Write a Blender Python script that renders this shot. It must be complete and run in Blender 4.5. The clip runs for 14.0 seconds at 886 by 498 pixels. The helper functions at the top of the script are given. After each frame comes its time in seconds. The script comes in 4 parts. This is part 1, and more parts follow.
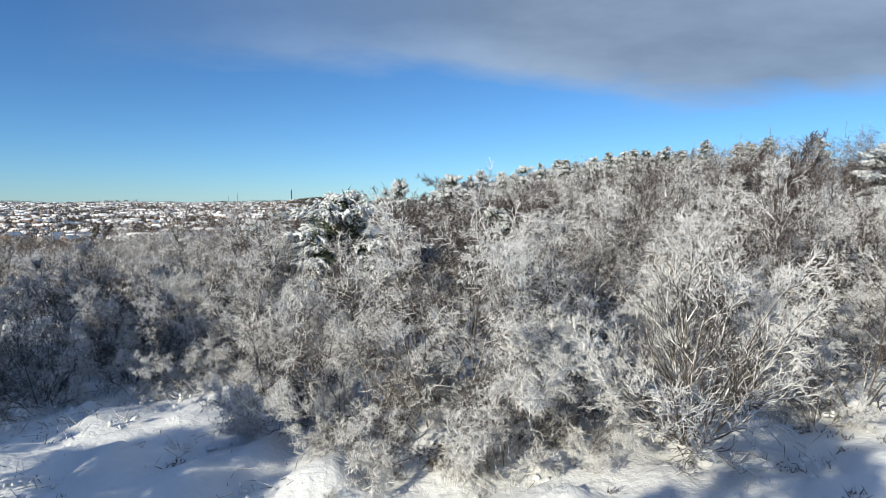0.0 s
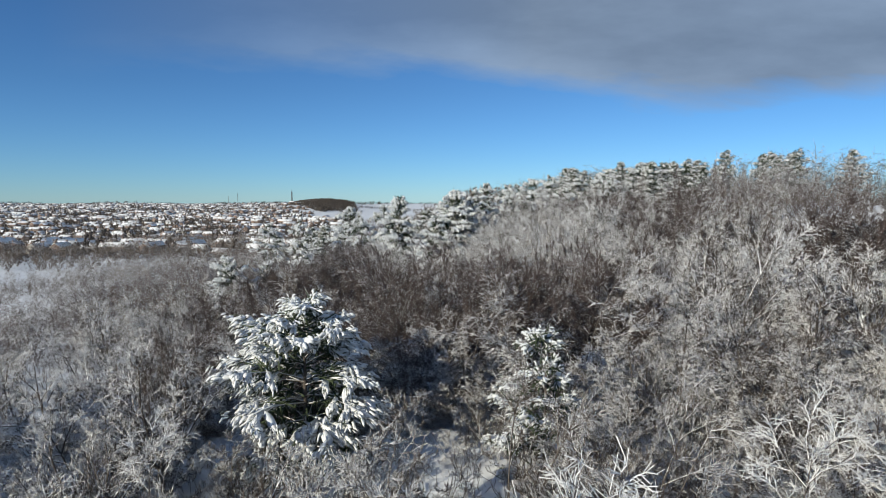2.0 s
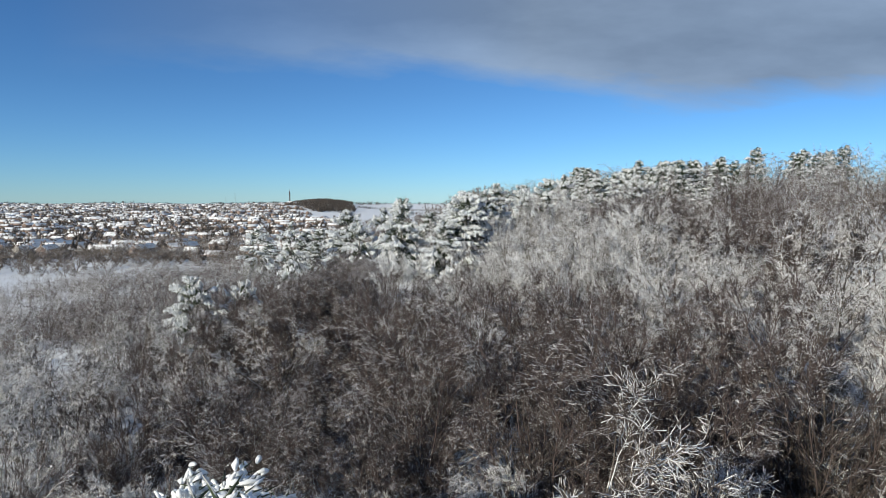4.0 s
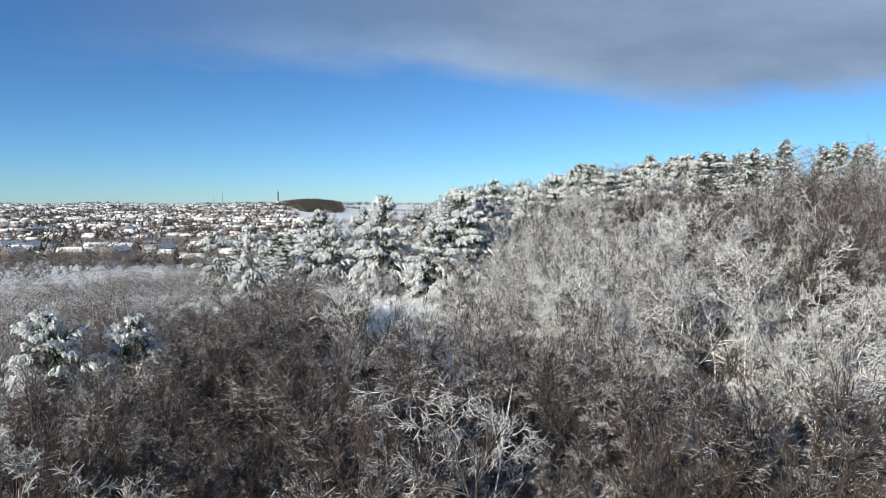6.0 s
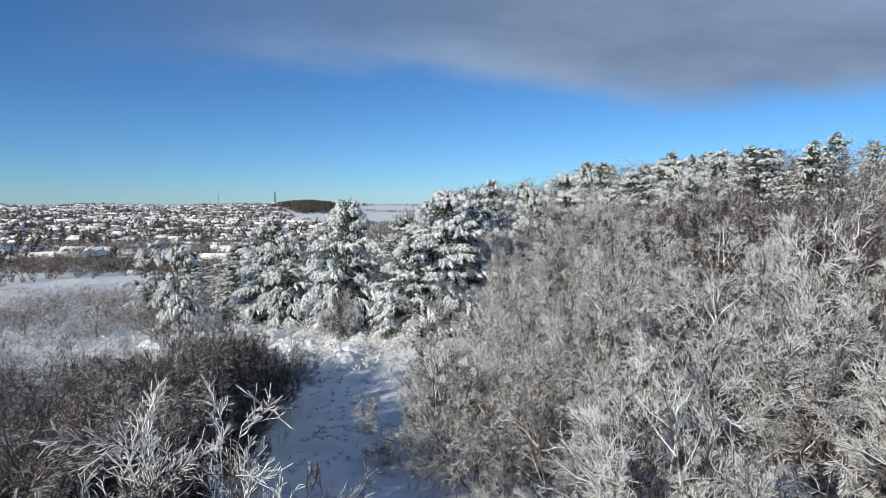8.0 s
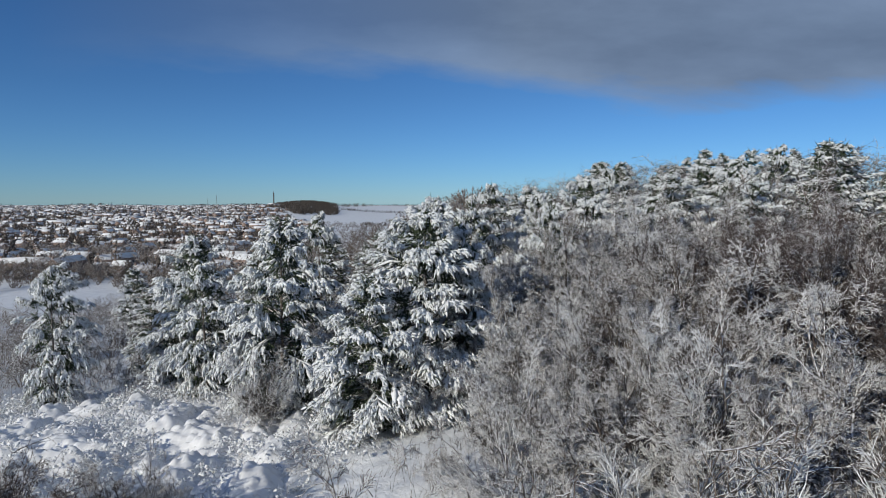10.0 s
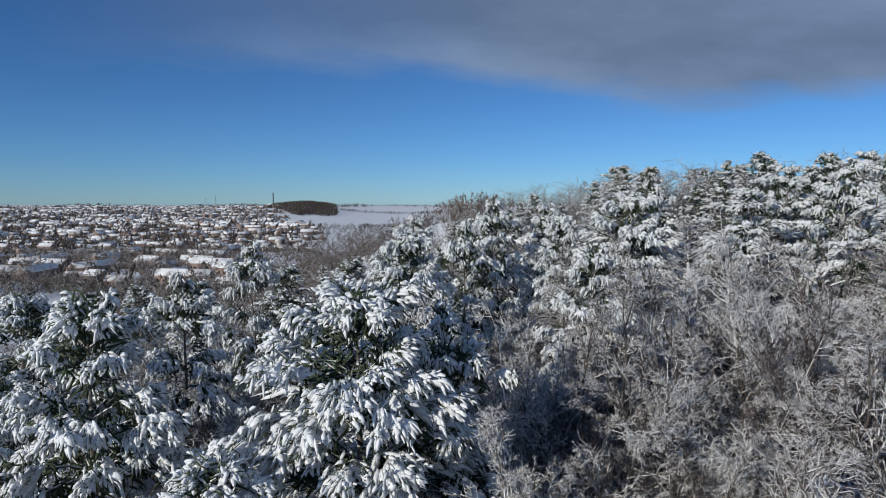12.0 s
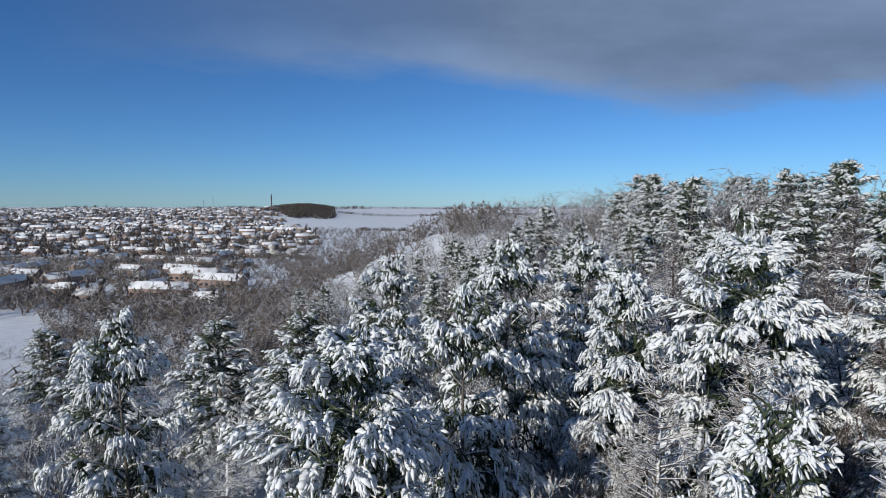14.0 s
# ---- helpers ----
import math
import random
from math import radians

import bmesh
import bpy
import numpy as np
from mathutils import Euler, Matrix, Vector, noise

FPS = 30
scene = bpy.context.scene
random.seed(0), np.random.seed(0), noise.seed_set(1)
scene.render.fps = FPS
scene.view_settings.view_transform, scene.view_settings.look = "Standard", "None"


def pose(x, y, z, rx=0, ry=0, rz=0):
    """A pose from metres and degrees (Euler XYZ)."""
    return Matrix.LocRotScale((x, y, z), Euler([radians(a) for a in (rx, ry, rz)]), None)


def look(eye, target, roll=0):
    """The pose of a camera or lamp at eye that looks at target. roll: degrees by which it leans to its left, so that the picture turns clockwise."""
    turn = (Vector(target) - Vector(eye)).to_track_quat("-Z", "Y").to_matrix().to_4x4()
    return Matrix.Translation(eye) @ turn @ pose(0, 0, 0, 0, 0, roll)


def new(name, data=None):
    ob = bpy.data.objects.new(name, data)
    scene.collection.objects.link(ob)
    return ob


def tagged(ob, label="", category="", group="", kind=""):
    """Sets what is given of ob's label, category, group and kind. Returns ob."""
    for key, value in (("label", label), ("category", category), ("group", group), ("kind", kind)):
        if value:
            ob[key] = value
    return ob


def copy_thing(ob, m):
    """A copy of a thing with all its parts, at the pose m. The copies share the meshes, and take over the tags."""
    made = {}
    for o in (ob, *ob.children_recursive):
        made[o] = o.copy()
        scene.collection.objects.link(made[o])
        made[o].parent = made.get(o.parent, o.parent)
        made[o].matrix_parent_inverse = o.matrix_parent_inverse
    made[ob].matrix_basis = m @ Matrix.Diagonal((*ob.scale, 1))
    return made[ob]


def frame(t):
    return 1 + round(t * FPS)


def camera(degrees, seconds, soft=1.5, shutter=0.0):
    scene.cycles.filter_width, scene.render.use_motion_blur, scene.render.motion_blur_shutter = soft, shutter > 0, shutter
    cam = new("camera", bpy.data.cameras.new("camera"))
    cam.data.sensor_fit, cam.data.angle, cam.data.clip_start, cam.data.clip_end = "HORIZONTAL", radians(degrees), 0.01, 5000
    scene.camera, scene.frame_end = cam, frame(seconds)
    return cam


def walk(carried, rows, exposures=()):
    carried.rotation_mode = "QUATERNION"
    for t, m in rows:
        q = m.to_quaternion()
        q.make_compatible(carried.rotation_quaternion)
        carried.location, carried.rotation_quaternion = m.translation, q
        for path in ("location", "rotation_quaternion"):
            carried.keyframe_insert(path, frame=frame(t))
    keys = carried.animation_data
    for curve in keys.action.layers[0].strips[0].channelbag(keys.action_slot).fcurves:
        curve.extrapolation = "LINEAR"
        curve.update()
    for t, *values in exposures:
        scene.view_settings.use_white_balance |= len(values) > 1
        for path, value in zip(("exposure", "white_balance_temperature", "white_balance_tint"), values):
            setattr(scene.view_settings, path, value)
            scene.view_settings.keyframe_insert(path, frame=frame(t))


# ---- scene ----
# Metres; the drone flies along +y over a snowy thicket. Sun low, behind and to the left.
cam = camera(71.0, 14.0, soft=0.6)
walk(cam, [
    (0, pose(0.00, 0.00, 6.12, 85.48, 0, 1.13)),
    (0.5, pose(0.03, 2.61, 7.08, 85.54, 0, 1.28)),
    (1, pose(-0.12, 5.00, 7.97, 85.55, 0, 1.24)),
    (1.5, pose(-0.33, 7.33, 8.70, 85.52, 0, 1.22)),
    (2, pose(-0.63, 9.68, 9.26, 85.51, 0, 1.20)),
    (2.5, pose(-1.08, 12.24, 9.62, 85.53, 0, 1.12)),
    (3, pose(-1.59, 15.02, 9.76, 85.52, 0, 1.12)),
    (5.5, pose(-2.91, 32.79, 9.36, 85.52, 0, 0.46)),
    (6, pose(-2.68, 37.07, 9.35, 85.54, 0, 0.11)),
    (6.5, pose(-2.39, 41.49, 9.46, 85.57, 0, -0.16)),
    (7, pose(-1.90, 46.02, 9.58, 85.60, 0, -0.09)),
    (7.5, pose(-1.44, 50.62, 9.74, 85.60, 0, -0.03)),
    (8, pose(-1.06, 55.22, 9.86, 85.62, 0, -0.03)),
    (10.5, pose(0.75, 78.29, 11.40, 85.64, 0, -0.00)),
    (11, pose(1.14, 83.32, 11.92, 85.64, 0, 0.01)),
    (11.5, pose(1.49, 88.28, 12.44, 85.63, 0, 0.04)),
    (12, pose(1.78, 93.24, 12.93, 85.61, 0, 0.08)),
    (12.5, pose(2.04, 98.06, 13.42, 85.65, 0, 0.12)),
    (13, pose(2.25, 102.76, 13.94, 85.68, 0, 0.12)),
    (13.5, pose(2.36, 107.42, 14.45, 85.71, 0, 0.09)),
    (14, pose(2.47, 111.99, 15.00, 85.77, 0, 0.05)),
], exposures=((0, 0.42, 7150, 3), (0.5, 0.26, 7200, 3), (1.5, 0.12, 7100, 3), (3, 0.14, 6950, 3), (5.5, 0.42, 7150, 3), (6.5, 0.42, 7000, 3), (8, 0.16, 6850, 4), (11, -0.33, 6550, 6), (14, -0.15, 6450, 7)))

# ---- world and sun ----
SUN_ELEV, SUN_AZ = radians(21), radians(139)      # azimuth counted to the left from +y
sun_dir = Vector((-math.sin(SUN_AZ) * math.cos(SUN_ELEV), math.cos(SUN_AZ) * math.cos(SUN_ELEV), math.sin(SUN_ELEV)))
sun = new("sun", bpy.data.lights.new("sun", "SUN"))
sun.data.energy, sun.data.angle, sun.data.color = 4.0, radians(0.6), (1.0, 0.93, 0.83)
sun.matrix_world = look(sun_dir * 500, (0, 0, 0))
scene.view_settings.exposure = 0.0


def build_world():
    w = bpy.data.worlds.new("winter_sky")
    scene.world = w
    w.use_nodes = True
    nt = w.node_tree
    nt.nodes.clear()
    N, L = nt.nodes.new, nt.links.new
    out, bg = N("ShaderNodeOutputWorld"), N("ShaderNodeBackground")
    sky = N("ShaderNodeTexSky")
    sky.sky_type, sky.sun_disc = "NISHITA", False
    sky.sun_elevation, sky.sun_rotation = SUN_ELEV, -SUN_AZ
    sky.altitude, sky.air_density, sky.dust_density, sky.ozone_density = 1200, 1.0, 0.0, 5.0
    co, sep = N("ShaderNodeTexCoord"), N("ShaderNodeSeparateXYZ")
    L(co.outputs["Generated"], sep.inputs[0])

    def m(op, a, b=None, c=None):
        n = N("ShaderNodeMath")
        n.operation = op
        for k, v in enumerate((a, b, c)):
            if v is None:
                continue
            if isinstance(v, (int, float)):
                n.inputs[k].default_value = v
            else:
                L(v, n.inputs[k])
        return n.outputs[0]

    x, y, z = sep.outputs
    # the cloud sheet lies on a flat layer overhead: its coordinates are x/z, y/z
    az = m("DIVIDE", x, m("MAXIMUM", y, 0.05))
    el = m("DIVIDE", z, m("MAXIMUM", y, 0.05))
    comb = N("ShaderNodeCombineXYZ")
    L(m("MULTIPLY", az, 1.7), comb.inputs[0])
    L(m("MULTIPLY", el, 5.0), comb.inputs[1])
    comb.inputs[2].default_value = 2.3
    noi = N("ShaderNodeTexNoise")
    noi.inputs["Scale"].default_value, noi.inputs["Detail"].default_value, noi.inputs["Roughness"].default_value = 1.5, 7, 0.55
    L(comb.outputs[0], noi.inputs["Vector"])
    n1 = noi.outputs["Fac"]
    comb2 = N("ShaderNodeCombineXYZ")
    L(m("ADD", m("MULTIPLY", az, 3.2), m("MULTIPLY", el, 5.0)), comb2.inputs[0])
    L(m("ADD", m("MULTIPLY", el, 14.0), m("MULTIPLY", az, 1.6)), comb2.inputs[1])
    noi2 = N("ShaderNodeTexNoise")
    noi2.inputs["Scale"].default_value, noi2.inputs["Detail"].default_value, noi2.inputs["Roughness"].default_value = 1.0, 8, 0.6
    L(comb2.outputs[0], noi2.inputs["Vector"])
    # the lower rim of the bank: highest to the left, lowest over the ridge
    bump = m("POWER", 2.718, m("MULTIPLY", m("POWER", m("DIVIDE", m("ADD", az, -0.46), 0.30), 2.0), -1.0))
    rim = m("SUBTRACT", 0.205, m("MULTIPLY", bump, 0.068))
    inside = m("SUBTRACT", el, rim)
    fade = m("ADD", m("MULTIPLY", az, 1.2), 0.8)
    dens = m("ADD", m("MULTIPLY", inside, 24.0), m("ADD", m("MULTIPLY", m("ADD", n1, -0.45), 2.6), m("MULTIPLY", m("ADD", noi2.outputs["Fac"], -0.5), 1.7)))
    dens = m("MULTIPLY", m("MINIMUM", m("MAXIMUM", dens, 0.0), 1.0), m("MINIMUM", m("MAXIMUM", fade, 0.0), 0.95))
    cr = N("ShaderNodeMix")
    cr.data_type = "RGBA"
    thick = m("MINIMUM", m("MAXIMUM", m("MULTIPLY", inside, 11.0), 0.0), 1.0)
    lit = m("ADD", m("SUBTRACT", 0.85, m("MULTIPLY", thick, 0.62)), m("MULTIPLY", m("ADD", n1, -0.48), 2.6))
    L(m("MINIMUM", m("MAXIMUM", lit, 0.0), 1.0), cr.inputs[0])
    cr.inputs[6].default_value, cr.inputs[7].default_value = (1.6, 2.22, 3.55, 1), (2.7, 3.65, 5.6, 1)
    mx = N("ShaderNodeMix")
    mx.data_type = "RGBA"
    L(dens, mx.inputs[0])
    tint = N("ShaderNodeMix")
    tint.data_type, tint.blend_type = "RGBA", "MULTIPLY"
    tint.inputs[0].default_value = 1.0
    L(sky.outputs[0], tint.inputs[6])
    # cold, dust-free winter air
    air = N("ShaderNodeMix")
    air.data_type = "RGBA"
    L(m("MULTIPLY", m("MAXIMUM", z, 0.0), 6.0), air.inputs[0])
    air.inputs[6].default_value, air.inputs[7].default_value = (0.6, 0.88, 1.28, 1), (0.54, 0.8, 1.1, 1)
    L(air.outputs[2], tint.inputs[7])
    L(tint.outputs[2], mx.inputs[6])
    L(cr.outputs[2], mx.inputs[7])
    L(mx.outputs[2], bg.inputs[0])
    bg.inputs[1].default_value = 0.092
    L(bg.outputs[0], out.inputs[0])


build_world()

# ---- materials ----


def material(name, rough=0.8):
    mat = bpy.data.materials.new(name)
    mat.use_nodes = True
    nt = mat.node_tree
    b = nt.nodes["Principled BSDF"]
    b.inputs["Roughness"].default_value = rough
    return mat, nt, b


def ramp(nt, src, stops):
    n = nt.nodes.new("ShaderNodeValToRGB")
    e = n.color_ramp.elements
    while len(e) < len(stops):
        e.new(0.5)
    for k, (p, c) in enumerate(stops):
        e[k].position, e[k].color = p, (*c, 1)
    nt.links.new(src, n.inputs[0])
    return n.outputs[0]


def noise_tex(nt, scale, detail=4, rough=0.55, vec=None):
    n = nt.nodes.new("ShaderNodeTexNoise")
    n.inputs["Scale"].default_value, n.inputs["Detail"].default_value, n.inputs["Roughness"].default_value = scale, detail, rough
    if vec is None:
        g = nt.nodes.new("ShaderNodeNewGeometry")
        vec = g.outputs["Position"]
    nt.links.new(vec, n.inputs["Vector"])
    return n.outputs["Fac"]


def math_node(nt, op, a, b):
    n = nt.nodes.new("ShaderNodeMath")
    n.operation = op
    for k, v in enumerate((a, b)):
        if isinstance(v, (int, float)):
            n.inputs[k].default_value = v
        else:
            nt.links.new(v, n.inputs[k])
    return n.outputs[0]


def mix_col(nt, fac, a, b):
    n = nt.nodes.new("ShaderNodeMix")
    n.data_type = "RGBA"
    for k, v in ((0, fac), (6, a), (7, b)):
        if isinstance(v, (int, float)):
            n.inputs[k].default_value = v
        elif isinstance(v, tuple):
            n.inputs[k].default_value = (*v, 1)
        else:
            nt.links.new(v, n.inputs[k])
    return n.outputs[2]


def bump(nt, b, h, strength, dist):
    n = nt.nodes.new("ShaderNodeBump")
    n.inputs["Strength"].default_value, n.inputs["Distance"].default_value = strength, dist
    nt.links.new(h, n.inputs["Height"])
    nt.links.new(n.outputs[0], b.inputs["Normal"])


def snow_material(name, tint=(0.86, 0.88, 0.9), low=(0.72, 0.74, 0.77), scale=6.0, relief=0.05):
    mat, nt, b = material(name, 0.75)
    c = ramp(nt, noise_tex(nt, scale * 0.4, 6), [(0.3, low), (0.62, tint)])
    nt.links.new(c, b.inputs["Base Color"])
    bump(nt, b, noise_tex(nt, scale * 4, 5), 0.35 if relief < 0.1 else 0.5, relief)
    return mat


def laden(name, bare, bare2, lo, hi, patch=0.35, broken=1.2, grain=7.0):
    """Wood, slate or turf on whose upper faces snow lies; how much, goes by patches."""
    mat, nt, b = material(name, 0.85)
    g = nt.nodes.new("ShaderNodeNewGeometry")
    sep = nt.nodes.new("ShaderNodeSeparateXYZ")
    nt.links.new(g.outputs["Normal"], sep.inputs[0])
    big = noise_tex(nt, 0.09, 3)
    fine = noise_tex(nt, grain, 3)
    up = math_node(nt, "ADD", sep.outputs[2], math_node(nt, "MULTIPLY", math_node(nt, "ADD", fine, -0.5), broken))
    up = math_node(nt, "ADD", up, math_node(nt, "MULTIPLY", math_node(nt, "ADD", big, -0.5), patch * 4))
    mr = nt.nodes.new("ShaderNodeMapRange")
    mr.interpolation_type = "SMOOTHSTEP"
    mr.inputs["From Min"].default_value, mr.inputs["From Max"].default_value = lo, hi
    nt.links.new(up, mr.inputs["Value"])
    wood = mix_col(nt, noise_tex(nt, 1.7, 3), bare, bare2)
    c = mix_col(nt, mr.outputs[0], wood, (0.84, 0.85, 0.87))
    nt.links.new(c, b.inputs["Base Color"])
    return mat


SNOW_PINE = snow_material("snow_on_pine", scale=5)
SNOW_GROUND = snow_material("snow_ground", scale=1.2, relief=0.12)
SNOW_ROOF = snow_material("snow_roof", (0.8, 0.82, 0.85), (0.5, 0.5, 0.52), 0.6)
SNOW_BANK = laden("snow_on_brambles", (0.1, 0.08, 0.06), (0.2, 0.16, 0.13), 0.25, 0.55, 0.05, 0.9, 5.0)
BARK = laden("frosted_bark", (0.068, 0.057, 0.05), (0.135, 0.114, 0.1), 0.1, 0.55, 0.3, 1.6)
SNOWBARK = laden("snow_plastered_bark", (0.068, 0.057, 0.05), (0.135, 0.114, 0.1), -0.15, 0.35, 0.25, 1.6)
TWIG = laden("frosted_twigs", (0.085, 0.066, 0.056), (0.17, 0.135, 0.112), -0.2, 0.45, 0.4, 2.2, 7.0)
WHITETWIG = laden("snow_crusted_twigs", (0.085, 0.066, 0.056), (0.17, 0.135, 0.112), -0.7, 0.1, 0.2, 2.0, 7.0)
LARCHTWIG = laden("frosted_larch_twigs", (0.09, 0.068, 0.05), (0.18, 0.135, 0.1), -0.15, 0.5, 0.2, 2.6, 7.0)
FARTWIG = laden("far_frosted_twigs", (0.075, 0.058, 0.05), (0.15, 0.12, 0.1), 0.3, 1.0, 0.5, 3.0, 4.0)
DARKTWIG = laden("dark_far_trees", (0.08, 0.065, 0.055), (0.15, 0.115, 0.095), 0.5, 1.3, 0.3)
BROWNTWIG = laden("brown_twigs", (0.058, 0.045, 0.045), (0.108, 0.08, 0.075), 0.5, 1.15, 0.28, 3.2, 9.0)
FARWOOD = laden("far_wood_bark", (0.055, 0.045, 0.04), (0.11, 0.09, 0.075), 0.9, 2.0, 0.3)
# sheltered twigs hold less snow; their browns are also darkened for shade inside crowns
INNER_SHADED = laden("shaded_inner_twigs", (0.052, 0.042, 0.039), (0.095, 0.076, 0.068), 0.85, 1.4, 0.3)
NEEDLE = laden("pine_needles", (0.022, 0.04, 0.02), (0.06, 0.08, 0.038), 0.75, 1.2, 0.1)


def plain(name, c1, c2, scale, rough=0.8, spec=None):
    mat, nt, b = material(name, rough)
    nt.links.new(mix_col(nt, noise_tex(nt, scale, 5), c1, c2), b.inputs["Base Color"])
    return mat


ROOF_SLATE = snow_material("patchy_roof", (0.62, 0.63, 0.66), (0.12, 0.11, 0.11), 1.1)
BRICK = plain("brick_wall", (0.17, 0.125, 0.105), (0.32, 0.23, 0.19), 0.25)
RENDER_WALL = plain("rendered_wall", (0.32, 0.29, 0.26), (0.6, 0.57, 0.53), 0.3)
GLASS, _nt, _b = material("window_glass", 0.08)
_b.inputs["Base Color"].default_value = (0.03, 0.035, 0.045, 1)
STEEL = plain("mast_steel", (0.06, 0.06, 0.065), (0.1, 0.1, 0.11), 0.5, 0.5)
CONCRETE = plain("tower_concrete", (0.05, 0.05, 0.055), (0.09, 0.09, 0.095), 0.1)

# ---- mesh tools ----
rng = np.random.default_rng(7)


def mesh_of(name, verts, tris, mat, smooth=False):
    me = bpy.data.meshes.new(name)
    verts, tris = np.asarray(verts, np.float32), np.asarray(tris, np.int32)
    me.vertices.add(len(verts))
    me.vertices.foreach_set("co", verts.ravel())
    me.loops.add(tris.size)
    me.loops.foreach_set("vertex_index", tris.ravel())
    me.polygons.add(len(tris))
    me.polygons.foreach_set("loop_start", np.arange(len(tris), dtype=np.int32) * 3)
    me.update(calc_edges=True)
    if smooth:
        me.polygons.foreach_set("use_smooth", np.ones(len(tris), bool))
    me.materials.append(mat)
    return me


def joined(pieces):
    vs, ts, n = [], [], 0
    for v, t in pieces:
        vs.append(v)
        ts.append(t + n)
        n += len(v)
    return np.concatenate(vs), np.concatenate(ts)


def basis(d):
    d = d / np.maximum(np.linalg.norm(d, axis=1, keepdims=True), 1e-9)
    ref = np.where(np.abs(d[:, 2:3]) > 0.9, [[1.0, 0, 0]], [[0, 0, 1.0]])
    s = np.cross(d, ref)
    s /= np.linalg.norm(s, axis=1, keepdims=True)
    return d, s, np.cross(s, d)


def tubes(p0, p1, r0, r1, sides):
    """Tapered tubes from p0 to p1, one for each row."""
    p0, p1 = np.asarray(p0, float), np.asarray(p1, float)
    n = len(p0)
    _, s, u = basis(p1 - p0)
    a = np.arange(sides) * 2 * np.pi / sides + np.pi / 2
    ring = np.cos(a)[None, :, None] * s[:, None] + np.sin(a)[None, :, None] * u[:, None]
    r0, r1 = np.broadcast_to(r0, n)[:, None, None], np.broadcast_to(r1, n)[:, None, None]
    v = np.concatenate([p0[:, None] + ring * r0, p1[:, None] + ring * r1], 1)
    t = []
    for k in range(sides):
        q = (k + 1) % sides
        t += [(k, q, sides + q), (k, sides + q, sides + k)]
    t = np.array(t)[None] + (np.arange(n) * 2 * sides)[:, None, None]
    return v.reshape(-1, 3), t.reshape(-1, 3)


def spikes(p0, p1, r0):
    """Three-sided twigs that run out to a point."""
    p0, p1 = np.asarray(p0, float), np.asarray(p1, float)
    n = len(p0)
    _, s, u = basis(p1 - p0)
    a = rng.uniform(0, 6.28, n)[:, None] + np.arange(3)[None] * 2 * np.pi / 3
    ring = np.cos(a)[..., None] * s[:, None] + np.sin(a)[..., None] * u[:, None]
    v = np.concatenate([p0[:, None] + ring * np.broadcast_to(r0, n)[:, None, None], p1[:, None]], 1)
    t = np.array([(0, 1, 3), (1, 2, 3), (2, 0, 3)])[None] + (np.arange(n) * 4)[:, None, None]
    return v.reshape(-1, 3), t.reshape(-1, 3)


def part(name, me, parent, label=""):
    ob = new(name, me)
    ob.parent = parent
    return tagged(ob, label)


# ---- the lie of the land ----


def sm(x, a, b):
    t = np.clip((x - a) / (b - a), 0, 1)
    return t * t * (3 - 2 * t)


def land(x, y):
    x, y = np.asarray(x, float), np.asarray(y, float)
    dip = -3.0 * sm(y, 25, 70)
    xc = 62 - 0.3 * np.clip(y - 150, 0, 200)
    ridge = np.where(x < xc, np.exp(-(((x - xc) / 45) ** 2)), 1.0)
    ridge = 12 * ridge * sm(y, -30, 85) * (1 - sm(y, 255, 430))
    fall = sm((y - 60) * 0.7 - x * 0.6 - 20, 0, 230) * (1 - np.clip(ridge / 9, 0, 1))
    rise = -9 * sm(y, 330, 600) + 0.0115 * np.clip(y - 600, 0, 1850) - 0.004 * np.clip(y - 2500, 0, 3000)
    knoll = 19 * np.exp(-(((x + 370) / 150) ** 2) - ((y - 1750) / 380) ** 2)
    wave = 0.25 * np.sin(x * 0.31 + 1.3 * np.sin(y * 0.17)) * np.cos(y * 0.27) + 0.5 * np.sin(x * 0.09 + y * 0.05)
    roll = 2.0 * np.sin(x * 0.011 + y * 0.004) * sm(y, 450, 900)
    return dip + ridge - 17 * fall + rise + knoll + wave * (1 - sm(y, 200, 400)) + roll


def graded(a, b, lo, hi, step, grow):
    """Even steps from a to b, then growing ones out to lo and hi."""
    mid = list(np.arange(a, b, step))
    up, s = [mid[-1]], step
    while up[-1] < hi:
        s *= grow
        up.append(up[-1] + s)
    dn, s = [mid[0]], step
    while dn[-1] > lo:
        s *= grow
        dn.append(dn[-1] - s)
    return np.array(dn[:0:-1] + mid + up[1:])


